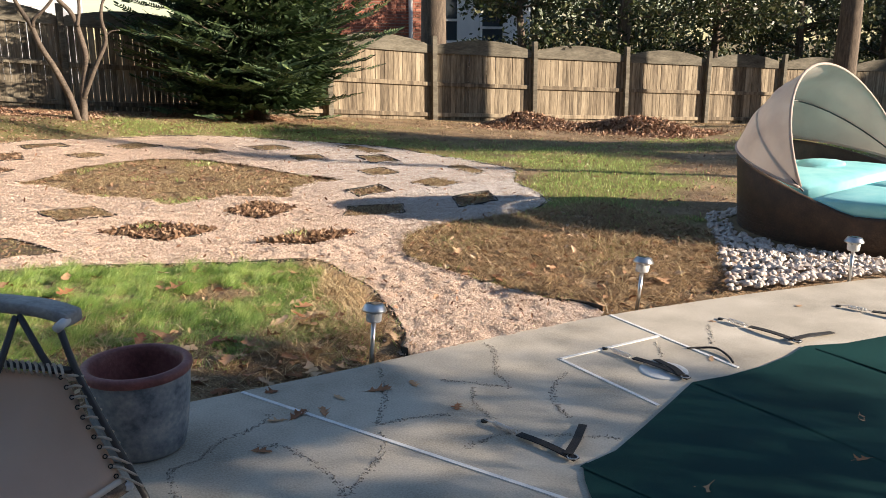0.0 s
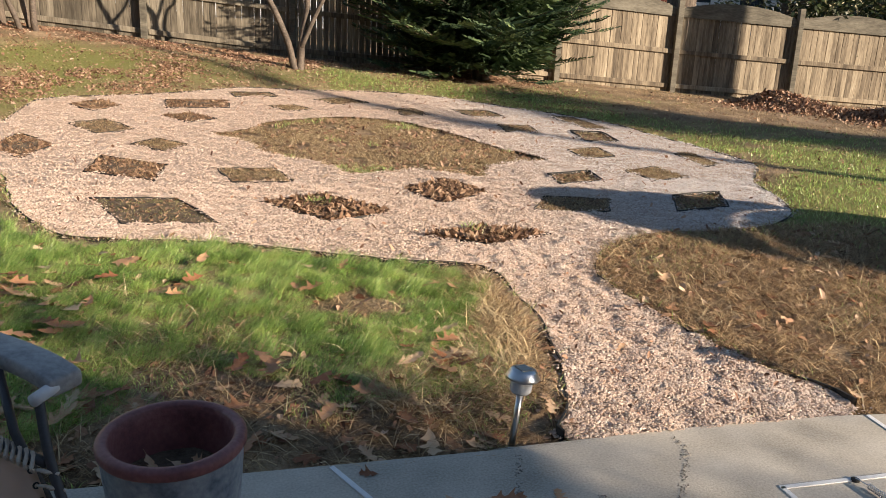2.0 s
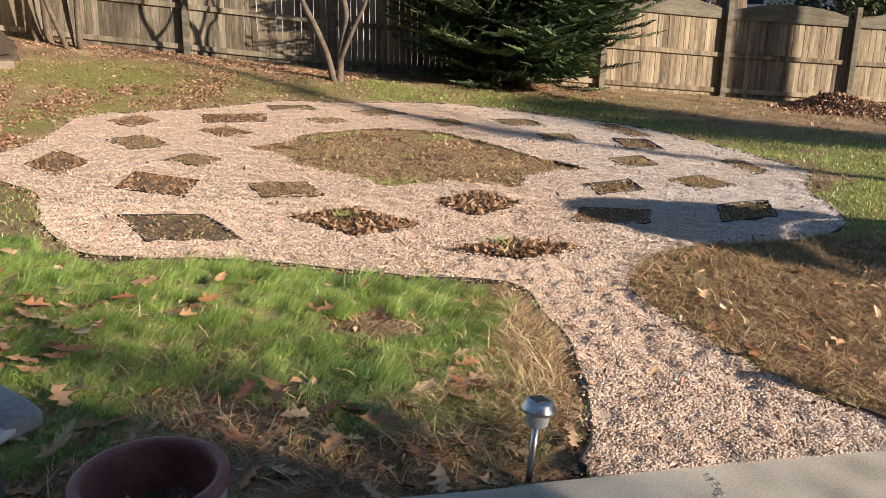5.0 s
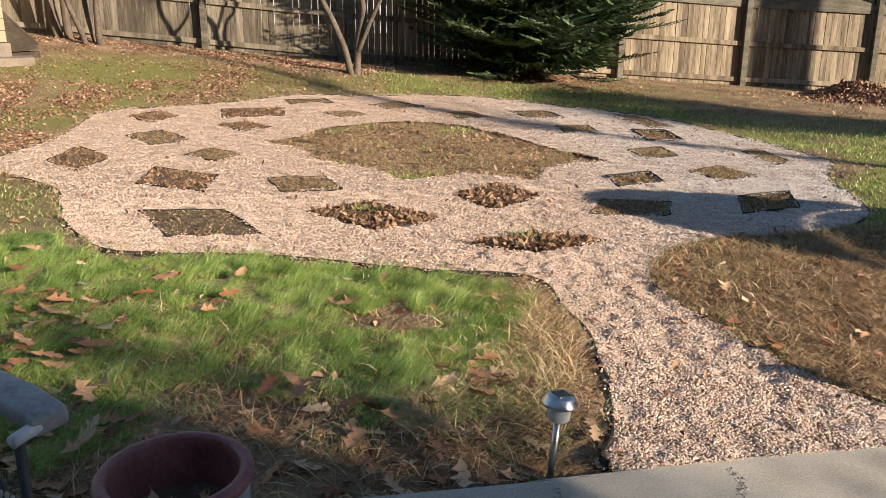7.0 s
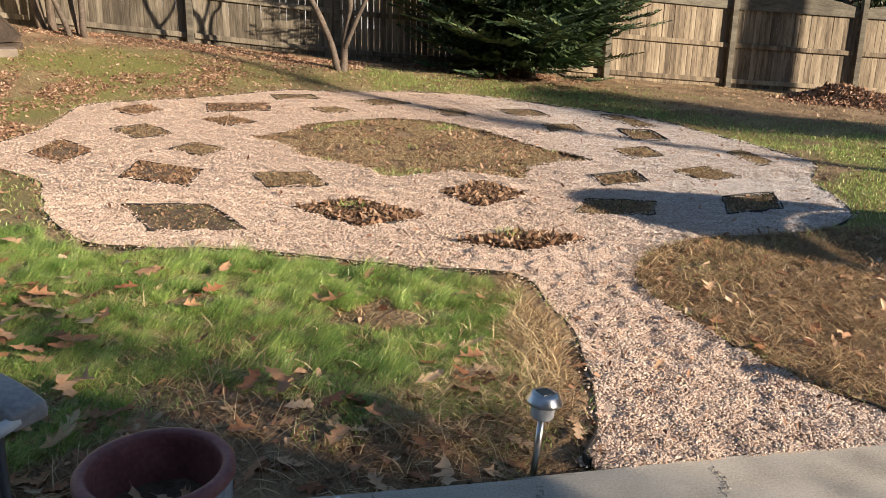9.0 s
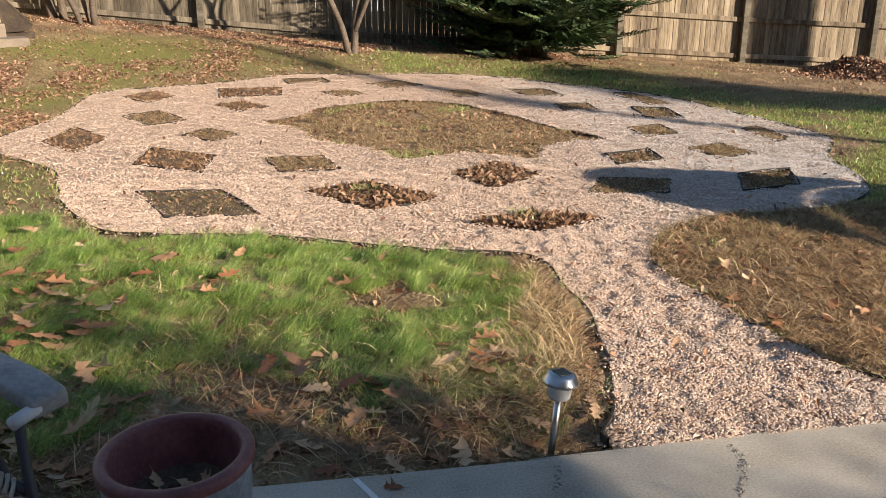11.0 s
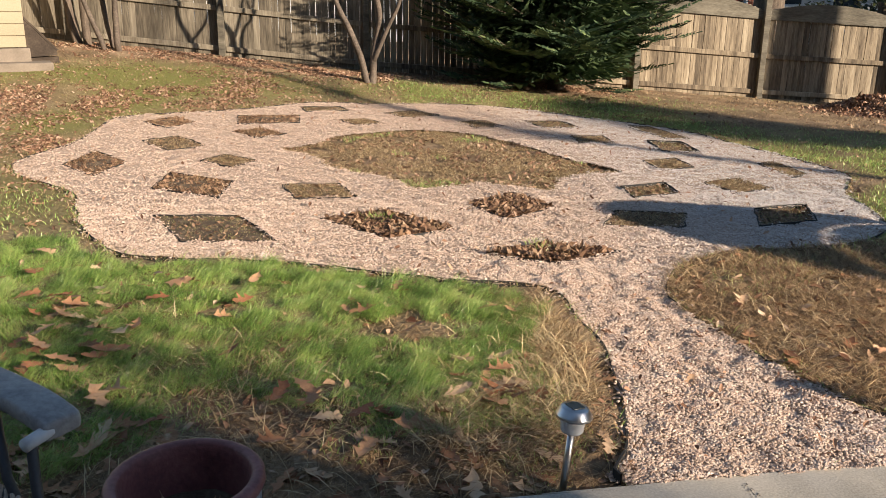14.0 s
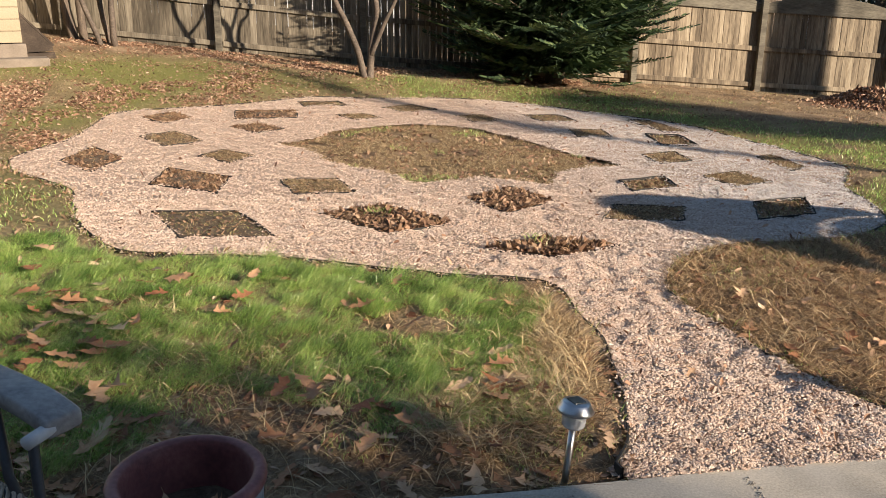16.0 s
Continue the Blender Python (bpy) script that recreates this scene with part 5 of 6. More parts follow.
def skimmer_lid(x, y):
    bm = bmesh.new()
    lathe(bm, [(0.0, 0.008), (0.04, 0.008), (0.042, 0.006), (0.112, 0.006), (0.122, 0.003), (0.122, -0.01)], 48)
    ob = part("skimmer_lid", bm, M["white"], smooth=True)
    ob.location = (x, y, 0.0)
    tagged(ob, "round white plastic skimmer lid in the deck", "lid")


def daybed(x, y, R, turn):
    e = thing("daybed", pose(x, y, 0, 0, 0, turn), "round brown wicker daybed with turquoise cushions and beige canopy", "daybed")
    # base wall, higher at the back; back is along local +y
    bm = bmesh.new()
    n = 72
    def wall_h(a):
        return 0.30 + 0.40 * (max(0.0, math.sin(a) + 0.3) / 1.3) ** 0.8
    front = lambda y: y * 1.25 if y < 0 else y
    rows = []
    for k in range(n):
        a = 2 * math.pi * k / n
        h = wall_h(a)
        c, s = math.cos(a), math.sin(a)
        rows.append([bm.verts.new((c * r, front(s * r), z)) for r, z in ((R * 0.94, 0.0), (R * 0.97, h * 0.5), (R, h), (R * 0.985, h + 0.02), (R * 0.94, h + 0.015), (R * 0.92, h - 0.02), (R * 0.90, 0.26))])
    for k in range(n):
        p, q = rows[k], rows[(k + 1) % n]
        for j in range(6):
            bm.faces.new((p[j], q[j], q[j + 1], p[j + 1]))
    body = part("base", bm, M["wicker"], e, "dark brown woven wicker base", True)
    # woven courses
    for c in range(9):
        bm = bmesh.new()
        z = 0.03 + c * 0.03
        pts = [Vector((math.cos(2 * math.pi * k / 120) * (R * (0.936 + 0.03 * z / 0.36) + (0.006 if (k + c) % 2 else 0.0)), front(math.sin(2 * math.pi * k / 120) * (R * (0.936 + 0.03 * z / 0.36) + (0.006 if (k + c) % 2 else 0.0))), z)) for k in range(121)]
        tube(bm, pts, 0.008, 4, False)
        part("wicker_strand", bm, M["wicker"], body)
    def cushion(name, ring, z0, z1, mat, label, puff=0.02):
        bm = bmesh.new()
        k = len(ring)
        cx, cy = sum(p[0] for p in ring) / k, sum(p[1] for p in ring) / k
        prof = [(0.97, z0), (1.0, z0 + 0.02), (1.01, (z0 + z1) / 2), (1.0, z1 - 0.025), (0.96, z1 - 0.006), (0.85, z1 + puff * 0.5), (0.5, z1 + puff), (0.2, z1 + puff)]
        rows = [[bm.verts.new((cx + (px - cx) * f, cy + (py - cy) * f, z + (0.006 * noise.noise((px * f * 5, py * f * 5, z)) if f < 0.97 else 0))) for px, py in ring] for f, z in prof]
        for r0, r1 in zip(rows, rows[1:]):
            for j in range(k):
                bm.faces.new((r0[j], r0[(j + 1) % k], r1[(j + 1) % k], r1[j]))
        bm.faces.new(rows[-1])
        return part(name, bm, mat, e, label, True)
    arc = lambda a0, a1, r, m: [(r * math.cos(radians(a0 + (a1 - a0) * k / m)), front(r * math.sin(radians(a0 + (a1 - a0) * k / m)))) for k in range(m + 1)]
    cushion("seat_cushion", arc(-2, 182, R * 0.9, 26), 0.30, 0.50, M["cushion"], "turquoise seat cushion")
    cushion("ottoman_cushion", arc(184, 268, R * 0.97, 14) + [(-0.02, -0.05)], 0.31, 0.43, M["cushion"], "turquoise ottoman cushion")
    cushion("ottoman_cushion", arc(272, 356, R * 0.97, 14) + [(0.02, -0.05)], 0.31, 0.43, M["cushion"], "turquoise ottoman cushion")
    pil = cushion("pillow", [(0.20 + 0.24 * math.cos(t * 0.2618), 0.42 + 0.2 * math.sin(t * 0.2618)) for t in range(24)], 0.50, 0.54, M["cushion"], "flat round turquoise throw pillow", 0.02)
    # folding canopy: cloth between hoops hinged at the sides
    hinge_z = 0.50
    def hoop(tilt, t):
        """A point on a hoop that leans back by tilt; t runs from one hinge to the other."""
        a = math.pi * t
        r = R * (1.03 - 0.04 * min(1.0, tilt / 0.7))
        up, across = math.sin(a) * r * 1.02, math.cos(a) * r
        return Vector((across, up * math.cos(tilt), hinge_z + up * math.sin(tilt)))
    m, q = 28, 14
    bm = bmesh.new()
    g = []
    for i in range(q + 1):
        tilt = radians(13 + (66 - 13) * i / q)
        row = []
        for k in range(m + 1):
            p = hoop(tilt, k / m)
            s = math.sin(math.pi * ((i / q * 3) % 1)) * math.sin(math.pi * k / m) * 0.035
            row.append(bm.verts.new(p - Vector((0, 0.3, 0.6)).normalized() * s * 0.6))
        g.append(row)
    for i in range(q):
        for k in range(m):
            bm.faces.new((g[i][k], g[i][k + 1], g[i + 1][k + 1], g[i + 1][k]))
    bmesh.ops.remove_doubles(bm, verts=bm.verts[:], dist=0.001)
    can = part("canopy", bm, M["canvas"], e, "beige fabric folding canopy", True)
    for tilt in (13, 38, 66):
        bm = bmesh.new()
        tube(bm, [hoop(radians(tilt), k / m) + Vector((0, -0.03, -0.03) if tilt == 38 else (0, -0.004, 0.002)) for k in range(m + 1)], 0.012 if tilt != 38 else 0.007, 8)
        part("hoop", bm, M["tube"] if tilt == 38 else M["canvas"], can, "", True)


def pebbles():
    rng = np.random.default_rng(9)
    e = thing("pebble_border", Matrix.Identity(4), "white rounded stones laid round the daybed", "stones", kind="structure")
    meshes = []
    for k in range(8):
        bm = bmesh.new()
        bmesh.ops.create_icosphere(bm, subdivisions=1, radius=1)
        for v in bm.verts:
            v.co *= 1 + 0.22 * noise.noise(v.co * 1.3 + Vector((k * 7, 0, 0)))
            v.co.z *= 0.62
        me = bpy.data.meshes.new("pebble")
        bm.to_mesh(me)
        bm.free()
        me.shade_smooth()
        me.materials.append(M["pebble"])
        meshes.append(me)
    made, far_x, far_y = 0, [], []
    xs, ys = rng.uniform(4.2, 7.6, 7600), rng.uniform(2.3, 5.3, 7600)
    keep = inside(xs, ys, PEBBLES) & (np.hypot(xs - 6.45, (ys - 4.2) * np.where(ys < 4.2, 0.8, 1.0)) > 0.92)
    for x, y in sorted(zip(xs[keep], ys[keep]), key=lambda p: p[0]):
        s = rng.uniform(0.015, 0.032)
        if made < 300:
            ob = new("pebble", meshes[made % 8])
            ob.parent = e
            ob.matrix_local = pose(x, y, gz(x, y) + 0.014 + s * 0.4 + rng.uniform(0, 0.026), rng.uniform(-25, 25), rng.uniform(-25, 25), rng.uniform(0, 360)) @ Matrix.Diagonal((s * rng.uniform(0.9, 1.4), s, s * rng.uniform(0.8, 1.1), 1))
            made += 1
        else:
            far_x.append(x)
            far_y.append(y)
    tagged(stones_mesh("pebble_rest", np.array(far_x), np.array(far_y), rng.uniform(0.018, 0.036, len(far_x)), M["pebble"], 1.1, 6, e), kind="stuff")


solar_lamp(1.615, 3.475, (0, 6), "steel solar path lamp at the lawn corner")
solar_lamp(3.474, 3.50, (0, 9), "steel solar path lamp leaning beside the dry grass")
solar_lamp(5.14, 3.19, (0, 3), "steel solar path lamp among the white stones")
flower_pot(0.405, 3.105)
sling_chair()
cover_strap((1.745, 2.59), (1.865, 2.10), 0.28, 0.18, "black strap with spring holding the pool cover")
cover_strap((2.79, 3.01), (2.86, 2.47), 0.09, 0.27, "black strap with spring lying over the skimmer lid")
cover_strap((3.72, 3.05), (3.77, 2.53), 0.32, 0.0, "black strap with spring on the sunlit deck")
cover_strap((4.56, 2.86), (4.70, 2.40), 0.2, 0.1, "black strap with spring near the white stones")
skimmer_lid(2.85, 2.63)
bm = bmesh.new()
tube(bm, spline([(3.18, 2.79, 0.006), (3.24, 2.76, 0.008), (3.285, 2.69, 0.02), (3.275, 2.60, 0.012), (3.23, 2.52, 0.008)], 6, False), 0.006, 7)
tagged(part("cord", bm, M["strap"], smooth=True), "short black cord lying curved on the deck", "cord")
daybed(6.57, 4.17, 1.0, 10)
pebbles()


# ---- gravel stones, growth and fallen leaves ----
def blades(name, xs, ys, h, w, lean, mat, label, category, seed, base=0.0, parent=None, toward=None):
    """Many bent blades in one mesh; lean is the sideways reach as a share of the height."""
    rng = np.random.default_rng(seed)
    n = len(xs)
    a = rng.uniform(0, 2 * np.pi, n) if toward is None else rng.normal(toward, 0.8, n)
    dx, dy = np.cos(a), np.sin(a)
    t = rng.uniform(0, np.pi, n)
    sx, sy = np.cos(t) * w / 2, np.sin(t) * w / 2
    z = (soil_z(xs, ys) - 0.004 if base == 0.012 or base == 0.008 else ground_z(xs, ys) + base)
    r = lean * rng.uniform(0.4, 1.6, n)
    up = h / np.sqrt(1 + r * r)
    m, q = 0.35 * r * up, r * up
    P = np.empty((n, 5, 3))
    P[:, 0] = np.stack([xs - sx, ys - sy, z], 1)
    P[:, 1] = np.stack([xs + sx, ys + sy, z], 1)
    P[:, 2] = np.stack([xs + sx * 0.8 + dx * m, ys + sy * 0.8 + dy * m, z + up * 0.62], 1)
    P[:, 3] = np.stack([xs - sx * 0.8 + dx * m, ys - sy * 0.8 + dy * m, z + up * 0.62], 1)
    P[:, 4] = np.stack([xs + dx * q, ys + dy * q, z + up], 1)
    F = []
    for i in range(0, 5 * n, 5):
        F.append((i, i + 1, i + 2, i + 3))
        F.append((i + 3, i + 2, i + 4))
    ob = raw(name, P.reshape(-1, 3).tolist(), F, mat, parent)
    return tagged(ob, label, category, kind="stuff") if parent is None else tagged(ob, kind="stuff")


def scatter(n, x0, x1, y0, y1, seed, rule=None):
    rng = np.random.default_rng(seed)
    xs, ys = rng.uniform(x0, x1, n), rng.uniform(y0, y1, n)
    if rule is not None:
        k = rule(xs, ys)
        xs, ys = xs[k], ys[k]
    return xs, ys, rng


def field(xs, ys, s, o):
    return np.array([noise.noise((x * s, y * s, o)) for x, y in zip(xs, ys)])


def off_paths(xs, ys):
    """Places on the open yard: not on gravel, beds or deck."""
    ys_deck = np.interp(xs, [p[0] for p in DECK_EDGE], [p[1] for p in DECK_EDGE])
    return ~inside(xs, ys, OUTER) & (ys > ys_deck + 0.01) & ~inside(xs, ys, PEBBLES)


def in_centre(xs, ys):
    return inside(xs, ys, CENTRE)


def bits(name, xs, ys, size, mat, label, category, seed, base=0.0, tilt=0.5, parent=None, zs=None):
    """Crumpled leaf scraps: two bent facets each."""
    rng = np.random.default_rng(seed)
    n = len(xs)
    a = rng.uniform(0, 2 * np.pi, n)
    d = np.stack([np.cos(a), np.sin(a), rng.normal(0, tilt, n)], 1)
    s = np.stack([-np.sin(a), np.cos(a), rng.normal(0, tilt, n)], 1)
    c = np.stack([xs, ys, (soil_z(xs, ys) - 0.004 if base == 0.015 or base == 0.02 else ground_z(xs, ys) + base if zs is None else zs + base) + rng.uniform(0.1, 0.6, n) * size], 1)
    size = size[:, None]
    fold = np.stack([np.zeros(n), np.zeros(n), rng.uniform(0.05, 0.5, n)], 1) * size
    P = np.empty((n, 6, 3))
    P[:, 0], P[:, 1] = c - d * size * 1.4, c + d * size * 1.4
    P[:, 2], P[:, 3] = c - d * size * 0.5 + s * size * 0.6 + fold, c + d * size * 0.6 + s * size * 0.45 + fold
    P[:, 4], P[:, 5] = c - d * size * 0.6 - s * size * 0.45 + fold * 0.6, c + d * size * 0.5 - s * size * 0.6 + fold
    F = []
    for i in range(0, 6 * n, 6):
        F.append((i, i + 1, i + 3, i + 2))
        F.append((i + 1, i, i + 4, i + 5))
    ob = raw(name, P.reshape(-1, 3).tolist(), F, mat, parent)
    return tagged(ob, label, category, kind="stuff") if parent is None else tagged(ob, kind="stuff")


def build_growth():
    # the green lawn patch, thinner towards its edge
    def lawn(xs, ys):
        n = field(xs, ys, 1.6, 2) + 0.6 * field(xs, ys, 5, 8)
        return inside(xs + 0.10 * field(xs, ys, 3, 1), ys + 0.12 * field(xs, ys, 3, 6), LAWN) & off_paths(xs, ys) & (n > -0.62) & (np.hypot((xs - 1.2) / 1.5, ys - 4.95) > 0.16 + 0.2 * field(xs, ys, 6, 50))
    xs, ys, rng = scatter(330000, -2.6, 2.1, 3.6, 6.9, 31, lawn)
    tall = 0.45 + 1.7 * np.clip(field(xs, ys, 8, 3) + 0.25, 0, 1) + 0.5 * field(xs, ys, 2.6, 13)
    blades("lawn_grass", xs, ys, rng.uniform(0.045, 0.095, len(xs)) * np.clip(tall, 0.25, 2), rng.uniform(0.0014, 0.0027, len(xs)), 1.5, M["grass"], "soft green lawn grass catching low sun", "grass", 32, 0.008, toward=-0.5 + 2.0 * field(xs, ys, 1.8, 19))
    xs, ys, rng = scatter(14000, -3.0, 2.1, 4.0, 6.4, 131, lambda x, y: inside(x, y, LAWN) & ((field(x, y, 1.1, 17) > 0.15) | (np.hypot((x - 1.2) / 1.5, y - 4.95) < 0.3)))
    blades("dry_lawn_grass", xs, ys, rng.uniform(0.05, 0.10, len(xs)), rng.uniform(0.0025, 0.004, len(xs)), 2.2, M["thatch"], "dead straw blades among the lawn", "grass", 132, 0.012)
    # short green growth further off
    def yard(xs, ys):
        g = np.array([green_at(x, y) for x, y in zip(xs, ys)])
        return off_paths(xs, ys) & (np.random.default_rng(1).random(len(xs)) < g * 1.1 - 0.12) & ~inside(xs, ys, LAWN)
    xs, ys, rng = scatter(40000, -6, 1.5, 7.5, 15.6, 233, yard)
    blades("mossy_grass", xs, ys, rng.uniform(0.015, 0.04, len(xs)), rng.uniform(0.004, 0.008, len(xs)), 1.2, M["olive"], "thin olive grass and moss under the leaves", "grass", 234, 0.012)
    xs, ys, rng = scatter(190000, -6, 17, 5.0, 15.6, 33, lambda x, y: yard(x, y) & ((x > 1.5) | (y < 8.5)))
    blades("yard_grass", xs, ys, rng.uniform(0.025, 0.06, len(xs)), rng.uniform(0.004, 0.008, len(xs)), 0.9, M["grass"], "short green grass of the back yard", "grass", 34, 0.012)
    # straw over the worn ground
    xs, ys, rng = scatter(120000, -6, 17, 5.0, 15.8, 35, lambda x, y: off_paths(x, y) & ~inside(x, y, LAWN) & (field(x, y, 1.3, 12) > -0.25))
    blades("yard_straw", xs, ys, rng.uniform(0.03, 0.07, len(xs)), rng.uniform(0.004, 0.008, len(xs)), 2.2, M["turf"], "dead straw-coloured grass of the back yard", "grass", 36, 0.012)
    # the dry mat east of the path
    xs, ys, rng = scatter(85000, 2.7, 5.4, 3.4, 6.2, 37, lambda x, y: off_paths(x, y) & (field(x, y, 3, 14) > -0.45))
    blades("dry_grass_mat", xs, ys, rng.uniform(0.03, 0.13, len(xs)) * (1 + 0.6 * field(xs, ys, 5, 64)), rng.uniform(0.002, 0.0045, len(xs)), 3.6, M["thatch"], "matted brown dry grass beside the path", "grass", 38, 0.012)
    xs, ys, rng = scatter(7000, 2.7, 5.4, 3.4, 6.2, 137, lambda x, y: off_paths(x, y) & (field(x, y, 1.2, 44) > 0.15))
    blades("mat_grass", xs, ys, rng.uniform(0.02, 0.05, len(xs)), rng.uniform(0.0025, 0.004, len(xs)), 1.0, M["grass"], "sparse green blades in the dry mat", "grass", 138, 0.012)
    # straw round the lamp and the bare front strip
    xs, ys, rng = scatter(14000, 1.15, 2.2, 3.45, 5.5, 39, lambda x, y: off_paths(x, y) & ((x > 1.72) | (y < 4.1)) & (x < np.interp(y, [p[1] for p in PATH_WEST], [p[0] for p in PATH_WEST]) - 0.08) & (field(x, y, 4, 3) > -0.3))
    blades("lamp_straw", xs, ys, rng.uniform(0.04, 0.17, len(xs)), rng.uniform(0.002, 0.0045, len(xs)), 4.0, M["thatch"], "tangled straw round the path lamp", "grass", 40, 0.012)
    xs, ys, rng = scatter(75000, -2.5, 1.6, 3.45, 4.75, 41, lambda x, y: off_paths(x, y) & ~inside(x, y, LAWN) & (field(x, y, 3.5, 5) > -0.3))
    blades("front_straw", xs, ys, rng.uniform(0.015, 0.06, len(xs)), rng.uniform(0.0014, 0.003, len(xs)), 3.0, M["thatch"], "short straw on the bare strip by the deck", "grass", 42, 0.012)
    xs, ys, rng = scatter(16000, -2.5, 1.9, 3.45, 4.75, 43, lambda x, y: off_paths(x, y) & (field(x, y, 2.2, 25) > 0.12))
    blades("front_grass", xs, ys, rng.uniform(0.02, 0.05, len(xs)), rng.uniform(0.0022, 0.004, len(xs)), 1.0, M["grass"], "sparse green blades by the deck", "grass", 44, 0.012)
    xs, ys, rng = scatter(16000, 0.95, 1.8, 3.85, 4.75, 143, lambda x, y: off_paths(x, y) & (field(x, y, 3.2, 26) > -0.15))
    blades("lamp_grass", xs, ys, rng.uniform(0.03, 0.065, len(xs)), rng.uniform(0.0016, 0.003, len(xs)), 1.3, M["grass"], "thin green grass beside the path lamp", "grass", 144, 0.012)
    # loose pale stalks lying on top
    for n, x0, x1, y0, y1, rule, lab in ((13000, 1.15, 2.15, 3.45, 5.3, lambda x, y: off_paths(x, y) & ((x > 1.55) | (y < 4.25)) & ~inside(x, y, LAWN) & (field(x, y, 5, 33) + 0.9 * np.clip(y - 3.95, -0.5, 0.3) > -0.12) & (x < np.interp(y, [p[1] for p in PATH_WEST], [p[0] for p in PATH_WEST]) - 0.10), "long pale straw stalks round the path lamp"),
                                         (1300, -0.3, 1.9, 4.2, 5.4, lambda x, y: field(x, y, 1.6, 77) > 0.12, "pale dead stalks lying on the lawn"),
                                         (2600, -2.2, 1.6, 3.45, 4.5, off_paths, "pale dead stalks on the bare strip"),
                                         (5200, 2.75, 5.4, 3.4, 6.2, lambda x, y: off_paths(x, y) & (field(x, y, 3, 35) > -0.2), "pale dead stalks on the dry mat")):
        xs, ys, rng = scatter(n, x0, x1, y0, y1, 500 + n, rule)
        blades("straw_stalks", xs, ys, rng.uniform(0.06, 0.20, len(xs)), rng.uniform(0.003, 0.0062, len(xs)), 3.0, M["stalk"], lab, "straw", 501 + n, 0.012)
    # the middle bed
    xs, ys, rng = scatter(80000, 0.3, 3.8, 7.9, 11.1, 45, lambda x, y: in_centre(x, y) & (field(x, y, 3.2, 90) + 0.5 * field(x, y, 9, 91) > -0.28))
    blades("middle_bed_straw", xs, ys, rng.uniform(0.015, 0.04, len(xs)), rng.uniform(0.004, 0.007, len(xs)), 2.4, M["turf"], "dry short grass filling the middle bed", "grass", 46, 0.004)
    xs, ys, rng = scatter(16000, 0.3, 3.8, 7.9, 11.1, 47, lambda x, y: in_centre(x, y) & ((field(x, y, 2.2, 21) > 0.42) | (np.hypot((x - 1.75) / 1.6, y - 8.42) < 0.2) | (np.hypot((x - 2.5) / 1.5, y - 10.5) < 0.15)))
    blades("middle_bed_grass", xs, ys, rng.uniform(0.02, 0.06, len(xs)), rng.uniform(0.004, 0.007, len(xs)), 0.9, M["grass"], "green tufts in the middle bed", "grass", 48, 0.0)
    # ragged growth hanging over the edges of the gravel
    rng = np.random.default_rng(71)
    for ring, cnt, mat, nm, lab, side in ((OUTER, 150, "thatch", "edge_straw", "dead grass hanging over the gravel's edge", 1), (OUTER, 60, "grass", "edge_grass", "green blades along the gravel's edge", 1), (CENTRE, 120, "thatch", "edge_straw", "dead grass round the middle bed", -1)):
        ex, ey = [], []
        for (x0, y0), (x1, y1) in zip(ring, ring[1:] + ring[:1]):
            m = int(math.hypot(x1 - x0, y1 - y0) * cnt * (0.3 + 1.4 * max(0, noise.noise((x0 * 1.5, y0 * 1.5, 30)) + 0.4)))
            t = rng.uniform(0, 1, m)
            ex.append(x0 + (x1 - x0) * t + rng.normal(0, 0.03, m))
            ey.append(y0 + (y1 - y0) * t + rng.normal(0, 0.03, m))
        ex, ey = np.concatenate(ex), np.concatenate(ey)
        k = ey > np.interp(ex, [p[0] for p in DECK_EDGE], [p[1] for p in DECK_EDGE]) + 0.02
        ex, ey = ex[k], ey[k]
        blades(nm, ex, ey, rng.uniform(0.03, 0.09, len(ex)), rng.uniform(0.003, 0.006, len(ex)), 1.8, M[mat], lab, "grass", 72, 0.012)
    # bed fillings
    for k, (b, c) in enumerate(zip(BEDS, BED_CORNERS)):
        x, y, ax, ay, bx, by, fill = b
        e = bpy.data.objects["planting_bed" if k == 0 else "planting_bed.%03d" % k]
        rng = np.random.default_rng(200 + k)
        n = 1500 if y < 8.6 else 900
        u, v = rng.uniform(-0.95, 0.95, n), rng.uniform(-0.95, 0.95, n)
        xs, ys = x + ax * u + bx * v, y + ay * u + by * v
        if fill == "leaves":
            bits("leaf_fill", xs, ys, rng.uniform(0.009, 0.020, n) * (1.5 if y < 7.6 else 1.0), M["bed_leaf"], "", "", 300 + k, 0.012, 0.6, e)
            m = n // 3
            blades("straw_fill", xs[:m], ys[:m], rng.uniform(0.04, 0.12, m), rng.uniform(0.003, 0.005, m), 2.0, M["thatch"], "", "", 330 + k, 0.01, e)
            if k in (0, 2, 5):
                s = rng.normal(0, 0.05, (60, 2))
                blades("sprout", x - 0.06 + s[:, 0], y + 0.12 + s[:, 1], rng.uniform(0.05, 0.1, 60), rng.uniform(0.004, 0.007, 60), 0.7, M["grass"], "", "", 360 + k, 0.01, e)
        else:
            gr = int(n * {"grass": 3.0, "straw": 0.10, "soil": 0.10}[fill])
            uu, vv = rng.uniform(-0.95, 0.95, gr), rng.uniform(-0.95, 0.95, gr)
            blades("grass_fill", x + ax * uu + bx * vv, y + ay * uu + by * vv, rng.uniform(0.015, 0.035, gr), rng.uniform(0.003, 0.006, gr), 1.2, M["olive" if fill == "grass" else "grass"], "", "", 390 + k, 0.0, e)
            st = {"grass": n // 2, "straw": 3 * n, "soil": n // 2}[fill]
            uu, vv = rng.uniform(-0.95, 0.95, st), rng.uniform(-0.95, 0.95, st)
